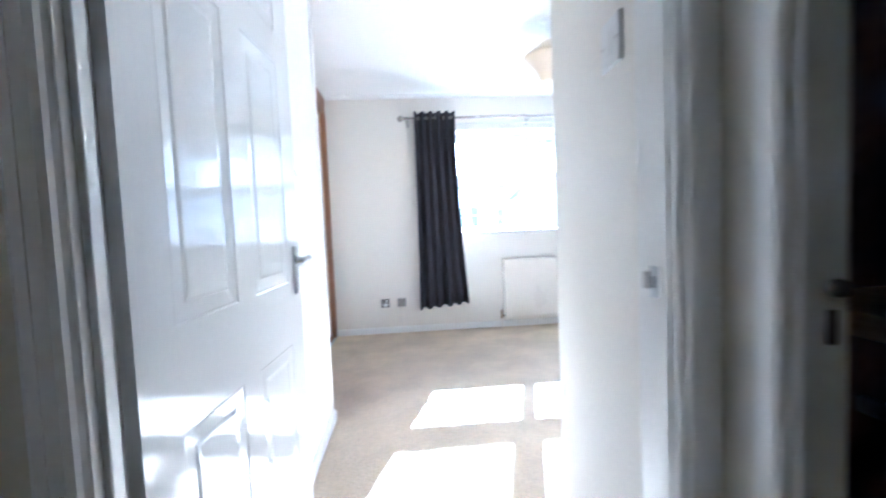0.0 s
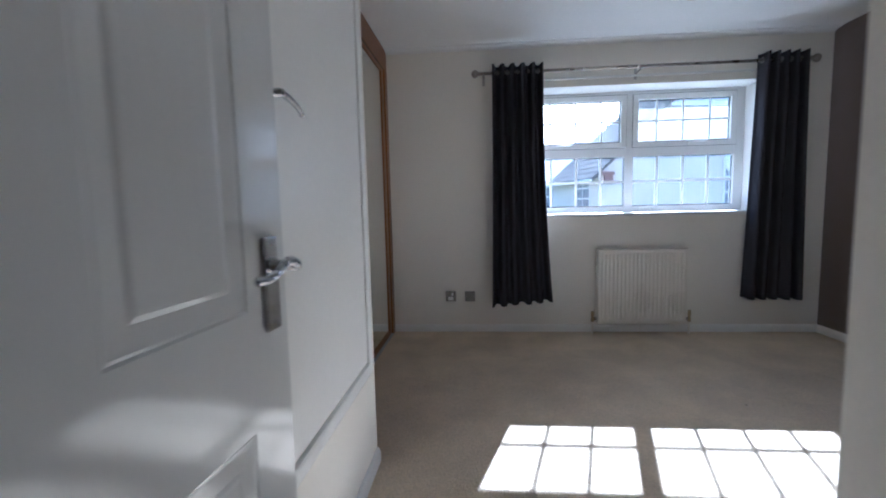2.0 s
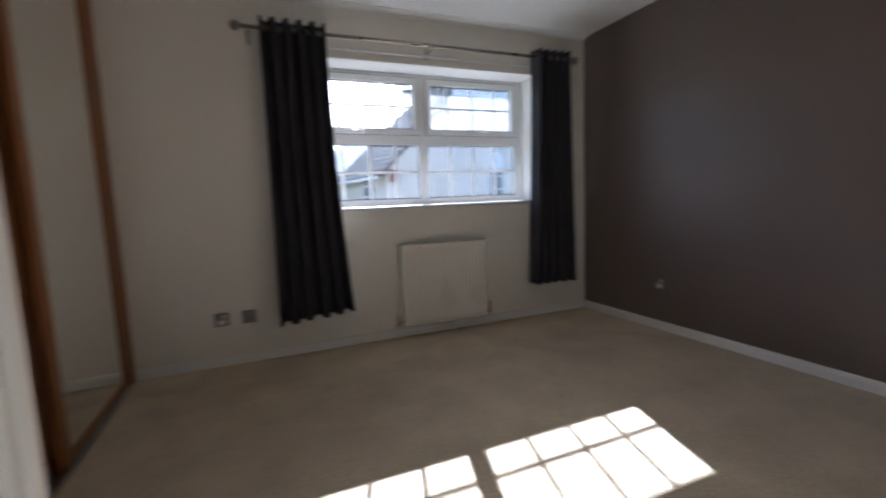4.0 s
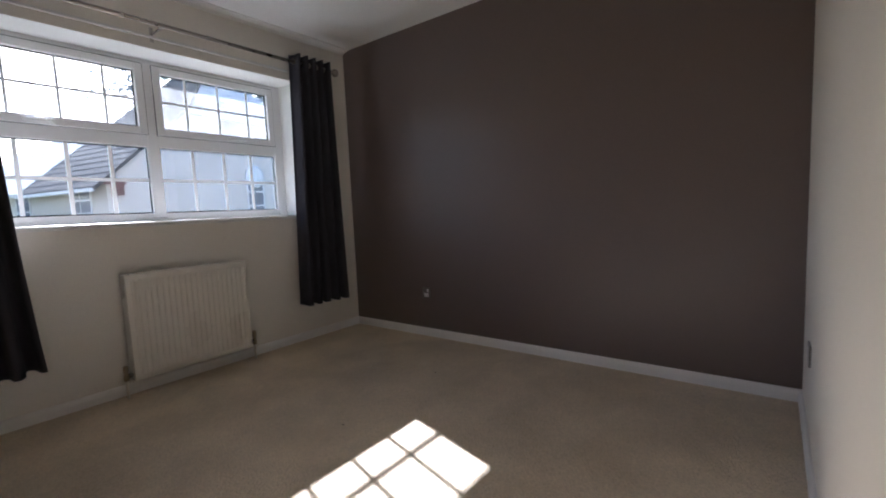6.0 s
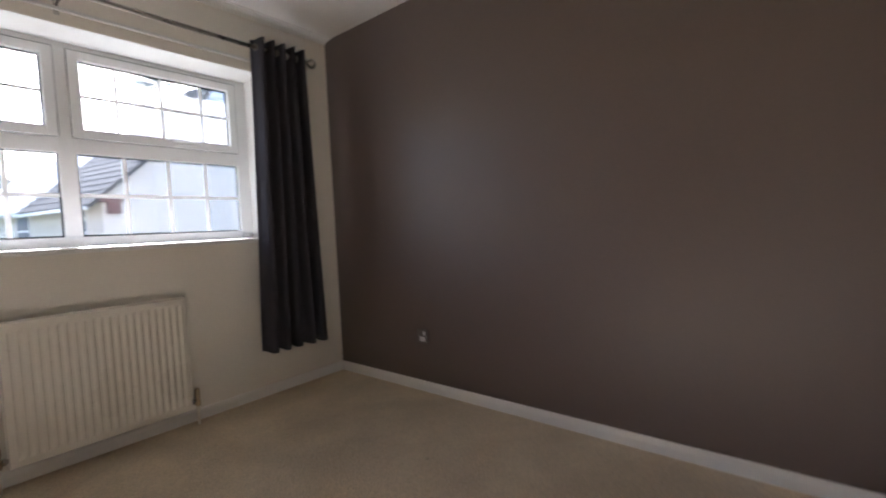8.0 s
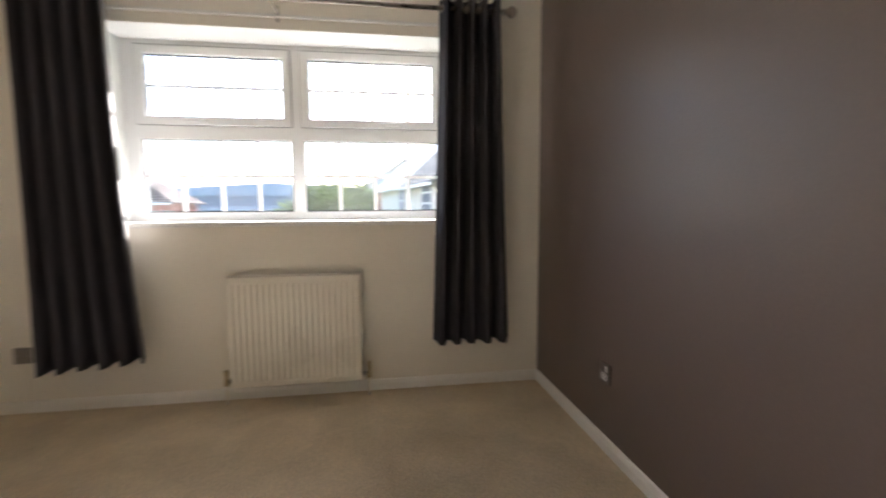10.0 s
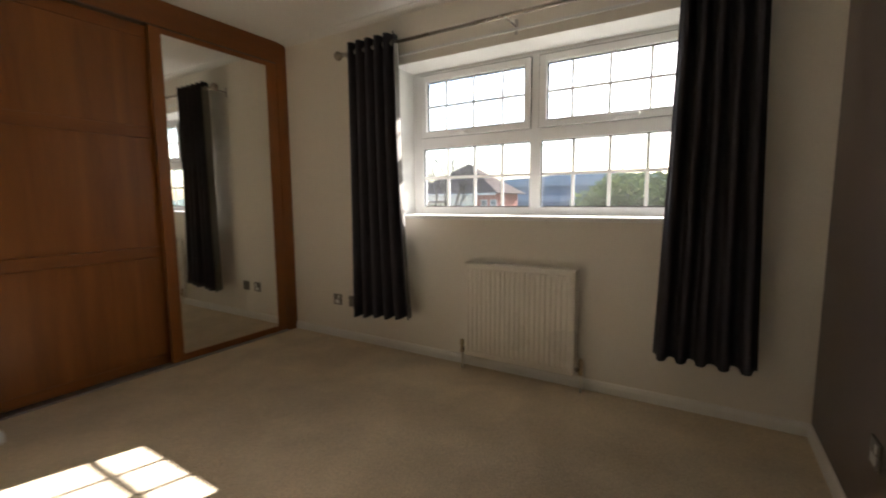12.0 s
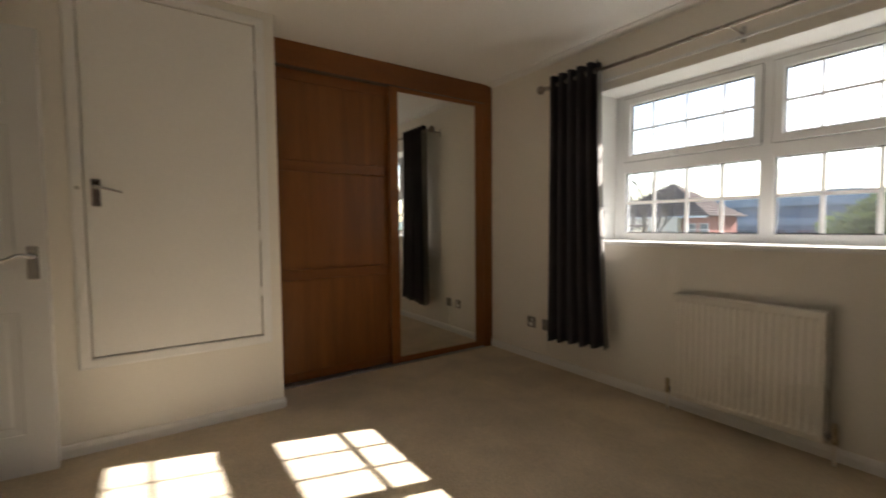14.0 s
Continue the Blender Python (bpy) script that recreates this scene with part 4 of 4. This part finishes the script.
def white_house():
    """Rendered house with a half-hipped gable towards the window."""
    x0, x1, y0, y1, eave, cut, k = 3.6, 11.8, 13.0, 16.2, 2.0, 3.81, 0.9
    cx = (x0 + x1) / 2
    ridge = eave + (cx - x0) * k
    h = thing("white_house", (cx, 18.5, GROUND), "white rendered house with a half-hipped slate roof", "house")
    bm = boxes((x0, y0, GROUND, x1, y1, eave))
    w = (cut - eave) / k
    bm.faces.new([bm.verts.new(p) for p in ((x0, y0, eave), (x1, y0, eave), (x1 - w, y0, cut), (x0 + w, y0, cut))])
    bm.faces.new([bm.verts.new(p) for p in ((x0, y1, eave), (x1, y1, eave), (cx, y1, ridge))])
    part("wall", bm, M_RENDER, h)
    n = 24

    def slab(bm, a, b, c, d, t=0.045):
        v = [bm.verts.new(Vector(p) + Vector((0, 0, o))) for o in (-t, t) for p in (a, b, c, d)]
        for f in ((0, 1, 2, 3), (7, 6, 5, 4), (0, 4, 5, 1), (1, 5, 6, 2), (2, 6, 7, 3), (3, 7, 4, 0)):
            bm.faces.new([v[i] for i in f])
    for s in (-1, 1):
        bm = bmesh.new()
        half = cx - x0 + 0.3
        for i in range(n):
            o0, o1 = half * (1 - i / n), half * (1 - (i + 1) / n)
            za, zb = ridge - o0 * k + 0.040, ridge - o1 * k + 0.028
            ya, yb = (y0 - 0.15 + max(0, z - cut) / k for z in (za, zb))
            slab(bm, (cx + s * o0, ya, za), (cx + s * o1, yb, zb), (cx + s * o1, y1 + 0.15, zb), (cx + s * o0, y1 + 0.15, za))
        part("roof", bm, M_SLATE, h)
        xo = cx + s * (half + 0.02)
        part("gutter", boxes((xo - 0.06, y0 - 0.1, eave - 0.30, xo + 0.04, y1 + 0.1, eave - 0.23)), M_UPVC, h, "white gutter and fascia")
    bm = bmesh.new()
    for i in range(12):
        za, zb = cut + (ridge - cut) * i / 12 - 0.03, cut + (ridge - cut) * (i + 1) / 12 - 0.07
        wa, wb = (ridge - za) / k, (ridge - zb) / k
        ya, yb = y0 - 0.25 + (za - cut) / k, y0 - 0.25 + (zb - cut) / k
        slab(bm, (cx - wa, ya, za), (cx + wa, ya, za), (cx + wb, yb, zb), (cx - wb, yb, zb))
    part("gutter", boxes((x0 + w - 0.1, y0 - 0.33, cut - 0.14, x1 - w + 0.1, y0 - 0.2, cut - 0.03)), M_UPVC, h, "white gutter and fascia")
    part("half_hip", bm, M_GLARE_SLATE, h, "slate half-hip paled for sky glare")
    # lower wing behind, its roof running on from the main one, paled for glare
    y2, top = 20.5, 3.55
    part("rear_wall", boxes((x0, y1 + 0.001, GROUND, x0 + 3.4, y2, eave)), M_RENDER, h)
    for s in (-1, 1):
        bm = bmesh.new()
        mid, half = x0 + 1.7, 2.0
        rise = (top - eave + 0.25) / half
        for i in range(14):
            o0, o1 = half * (1 - i / 14), half * (1 - (i + 1) / 14)
            za, zb = top - o0 * rise + 0.035, top - o1 * rise + 0.025
            slab(bm, (mid + s * o0, y1 + 0.16, za), (mid + s * o1, y1 + 0.16, zb), (mid + s * o1, y2 + 0.15, zb), (mid + s * o0, y2 + 0.15, za))
        part("rear_roof", bm, M_GLARE_SLATE, h, "slate roof of the lower rear wing, paled for glare")
    house_window(h, (x0, 14.1, 1.40), (0, -1, 0), (-1, 0, 0), 0.95, 0.95, 2, 3)
    house_window(h, (x0, 16.9, 1.38), (0, -1, 0), (-1, 0, 0), 0.75, 0.9, 2, 2)
    house_window(h, (7.55, y0, 1.55), (1, 0, 0), (0, -1, 0), 0.62, 1.3, 1, 3)
    part("arch_head", lathe(bmesh.new(), [(0.33, 0.0), (0.33, 0.05), (0.25, 0.06)], (7.55, y0, 2.2), 20, Matrix.Rotation(math.pi / 2, 3, "X")), M_UPVC, h, "white arched window head")
    part("brick_kneeler", boxes((x0 + 0.08, 12.93, 1.62, x0 + 0.32, 13.06, 1.86), (x0 - 0.10, 12.91, 1.86, x0 + 0.36, 13.06, 1.96)), M_SHADED_BRICK, h, "red brick corbel at the gable corner")
    h.matrix_world = Matrix.Translation((x0, y0, 0)) @ Matrix.Rotation(radians(11), 4, "Z") @ Matrix.Translation((-x0, -y0, 0)) @ Matrix.Translation((cx, 18.5, GROUND))


white_house()
hB = gable_house("white_gabled_house", 0.9, 6.6, 30.0, 38.0, 2.4, 33, M_RENDER, M_SLATE, "pale rendered house with brick quoins and grey roof", "y", 16)
for i in range(7):
    z = -0.5 + i * 0.4
    part("quoin", boxes((1.9 - 0.1 * (i % 2), 29.93, z, 2.45 + 0.1 * (i % 2), 29.995, z + 0.37)), M_BRICK, hB, "red brick quoin")
house_window(hB, (3.9, 30.0, 0.8), (1, 0, 0), (0, -1, 0), 1.2, 1.3, 2, 2)

hC = thing("brick_house", (-12.2, 31, GROUND), "red brick house with a brown tiled hipped roof", "house")
part("wall", boxes((-16.3, 29.0, GROUND, -9.88, 33.0, 1.62)), M_BRICK, hC)
bm = bmesh.new()
ring = []
for k in range(15):
    f = k / 14
    x0, x1, y0, y1, z = -16.8 + 3.7 * f, -9.5 - 3.3 * f, 28.5 + 2.4 * f, 33.5 - 2.4 * f, 1.55 + 2.15 * f
    for d in (0.0, 0.07):
        ring.append([bm.verts.new(p) for p in ((x0, y0, z + d), (x1, y0, z + d), (x1, y1, z + d), (x0, y1, z + d))])
for a, b in zip(ring, ring[1:]):
    for i in range(4):
        bm.faces.new((a[i], a[(i + 1) % 4], b[(i + 1) % 4], b[i]))
bm.faces.new(ring[0])
bm.faces.new(ring[-1])
part("roof", bm, M_BROWNTILE, hC, "brown tiled hipped roof")
part("front_bay", boxes((-16.2, 28.4, GROUND, -11.3, 28.99, 1.5)), M_BEIGE, hC, "beige rendered front bay")
part("gutter", boxes((-16.7, 28.4, 1.46, -9.6, 28.5, 1.56)), M_UPVC, hC, "white gutter")
for x in (-10.72, -10.02):
    house_window(hC, (x, 29.0, 0.75), (1, 0, 0), (0, -1, 0), 0.5, 0.75, 1, 2)
g = thing("garage", (-16, 24, GROUND), "beige flat-roofed garage wall beyond the garden", "garage")
part("wall", boxes((-18.5, 23.0, GROUND, -11.9, 26.0, 0.95)), M_BEIGE, g)
part("roof_edge", boxes((-18.6, 22.9, 0.95, -11.8, 26.1, 1.08)), M_BROWNTILE, g)

bl = thing("blue_building", (-8, 50, GROUND), "low blue metal-clad commercial building with a shallow roof", "building")
part("wall", boxes((-19.0, 46.0, GROUND, 3.0, 60.0, 2.5)), M_BLUE, bl)
part("fascia_band", boxes((-19.2, 45.8, 2.5, 3.2, 60.2, 3.1)), M_BLUELIGHT, bl, "pale blue fascia band")
part("mid_band", boxes((-18.9, 45.9, 0.9, 2.9, 45.995, 1.5)), M_BLUELIGHT, bl, "pale blue band of panels")
bm = bmesh.new()
v = [bm.verts.new(p) for p in ((-19.2, 45.8, 3.1), (3.2, 45.8, 3.1), (3.2, 60.2, 3.1), (-19.2, 60.2, 3.1), (-8, 45.8, 3.75), (-8, 60.2, 3.75))]
for f in ((0, 1, 4), (3, 5, 2), (0, 4, 5, 3), (1, 2, 5, 4)):
    bm.faces.new([v[i] for i in f])
part("roof", bm, M_BLUELIGHT, bl)
for i in range(9):
    x = -17.5 + i * 2.3
    part("window", boxes((x, 45.85, -0.6, x + 1.5, 45.89, 0.5)), M_PANE, bl, "dark strip window")


def hill(name, y, peak, base, seed, mat, label):
    bm = bmesh.new()
    rng = random.Random(seed)
    n, span = 120, y * 1.6
    ph = [rng.uniform(0, 6.28) for _ in range(6)]
    rows = []
    for i in range(n + 1):
        u = i / n
        x = -span + 2 * span * u
        z = base + (peak - base) * (0.72 + 0.16 * math.sin(u * 9 + ph[0]) + 0.08 * math.sin(u * 23 + ph[1]) + 0.025 * math.sin(u * 61 + ph[2])) + rng.uniform(-0.012, 0.012) * peak
        rows.append([bm.verts.new((x, y - 120, GROUND - 2)), bm.verts.new((x, y - 40, z * 0.55)), bm.verts.new((x, y, z)), bm.verts.new((x, y + 200, GROUND - 2))])
    for a, b in zip(rows, rows[1:]):
        for k in range(3):
            bm.faces.new((a[k], b[k], b[k + 1], a[k + 1])).smooth = True
    piece(name, bm, mat, label, "hill")


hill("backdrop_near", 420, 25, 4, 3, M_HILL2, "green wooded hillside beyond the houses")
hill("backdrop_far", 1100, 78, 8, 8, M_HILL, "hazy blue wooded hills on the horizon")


def leafy_clump(bm, c, r, count, size, rng, squash=0.8):
    for _ in range(count):
        d = Vector((rng.gauss(0, 1), rng.gauss(0, 1), rng.gauss(0, 1))).normalized() * r * rng.uniform(0.45, 1.05)
        d.z *= squash
        p = Vector(c) + d
        a = Vector((rng.gauss(0, 1), rng.gauss(0, 1), rng.gauss(0, 1))).normalized() * size * rng.uniform(0.6, 1.3)
        b = a.orthogonal().normalized() * a.length * 0.45
        v = [bm.verts.new(q) for q in (p - a, p + b, p + a, p - b)]
        bm.faces.new(v)


def bush(at, spread, height, seed, label):
    rng = random.Random(seed)
    t = thing("tree", at, label, "tree", "garden trees")
    at = Vector(at)
    bm = bmesh.new()
    rod(bm, at, at + Vector((0.1, 0, height * 0.55)), 0.10, 0.05, 8)
    crown = bmesh.new()
    for _ in range(24):
        tip = at + Vector((rng.uniform(-spread, spread), rng.uniform(-0.6, 0.6), height * rng.uniform(0.5, 0.93)))
        rod(bm, at + Vector((0.05, 0, height * 0.4)), tip, 0.035, 0.008, 5)
        leafy_clump(crown, tip, rng.uniform(0.3, 0.5), 230, 0.06, rng)
    part("trunk", bm, M_BARK, t)
    part("crown", crown, M_LEAF, t, "yellow-green leafy crown")


bush((0.50, 12.5, GROUND), 0.60, 4.5, 5, "leafy garden tree in yellow-green leaf")
bush((1.10, 13.0, GROUND), 0.60, 4.55, 9, "leafy garden tree in yellow-green leaf")
bush((1.05, 13.9, GROUND), 0.70, 4.45, 12, "smaller leafy garden tree in full green leaf")


def conifer(at, height, seed):
    rng = random.Random(seed)
    t = thing("tree", at, "tall dark conifer standing behind the white house", "tree", "conifers")
    at = Vector(at)
    part("trunk", rod(bmesh.new(), at, at + Vector((0, 0, height)), 0.25, 0.03, 8), M_BARK, t)
    bm = bmesh.new()
    for i in range(76):
        k = i / 76
        z = height * (0.15 + 0.84 * k)
        reach = (1 - k) * height * 0.26 + 0.2
        for _ in range(8):
            a = rng.uniform(0, 6.28)
            r = reach * rng.uniform(0.6, 1.1)
            d = Vector((math.cos(a), math.sin(a), -0.18 + rng.uniform(-0.1, 0.15)))
            side = Vector((-math.sin(a), math.cos(a), 0))
            p = at + Vector((0, 0, z))
            for s in range(5):
                q = p + d * r * (s + 0.6) / 5
                for w in (-1, 1):
                    tip = q + d * 0.28 + side * w * rng.uniform(0.25, 0.6) * (1.2 - s / 6) + Vector((0, 0, rng.uniform(-0.15, 0.05)))
                    v = [bm.verts.new(c) for c in (q, q + side * w * 0.10 + d * 0.22, tip)]
                    bm.faces.new(v)
    part("crown", bm, M_NEEDLE, t, "needle boughs, paled bluish for glare")


conifer((9.6, 27.0, GROUND), 18.5, 3)
conifer((13.5, 28.5, GROUND), 16.0, 4)
conifer((18.0, 30.0, GROUND), 13.0, 6)


def bare_tree(at, height, seed):
    rng = random.Random(seed)
    t = thing("tree", at, "bare leafless tree with fine spreading twigs", "tree", "garden trees")
    trunk, twigs = bmesh.new(), bmesh.new()

    def grow(p, d, length, r, depth):
        q = p + d * length
        rod(trunk if depth > 3 else twigs, p, q, r, r * 0.7, 6 if depth > 3 else 4)
        if depth == 0:
            return
        for _ in range(3 if depth > 1 else 2):
            nd = (d + Vector((rng.gauss(0, 0.42), rng.gauss(0, 0.42), rng.uniform(-0.05, 0.35)))).normalized()
            grow(p + d * length * rng.uniform(0.65, 1.0), nd, length * rng.uniform(0.6, 0.8), r * 0.58, depth - 1)
    grow(Vector(at), Vector((0.05, 0, 1)).normalized(), height * 0.33, 0.14, 5)
    part("trunk", trunk, M_BARK, t)
    part("twigs", twigs, M_BARK, t, "fine bare twigs")


bare_tree((-7.9, 18.5, GROUND), 7.5, 21)
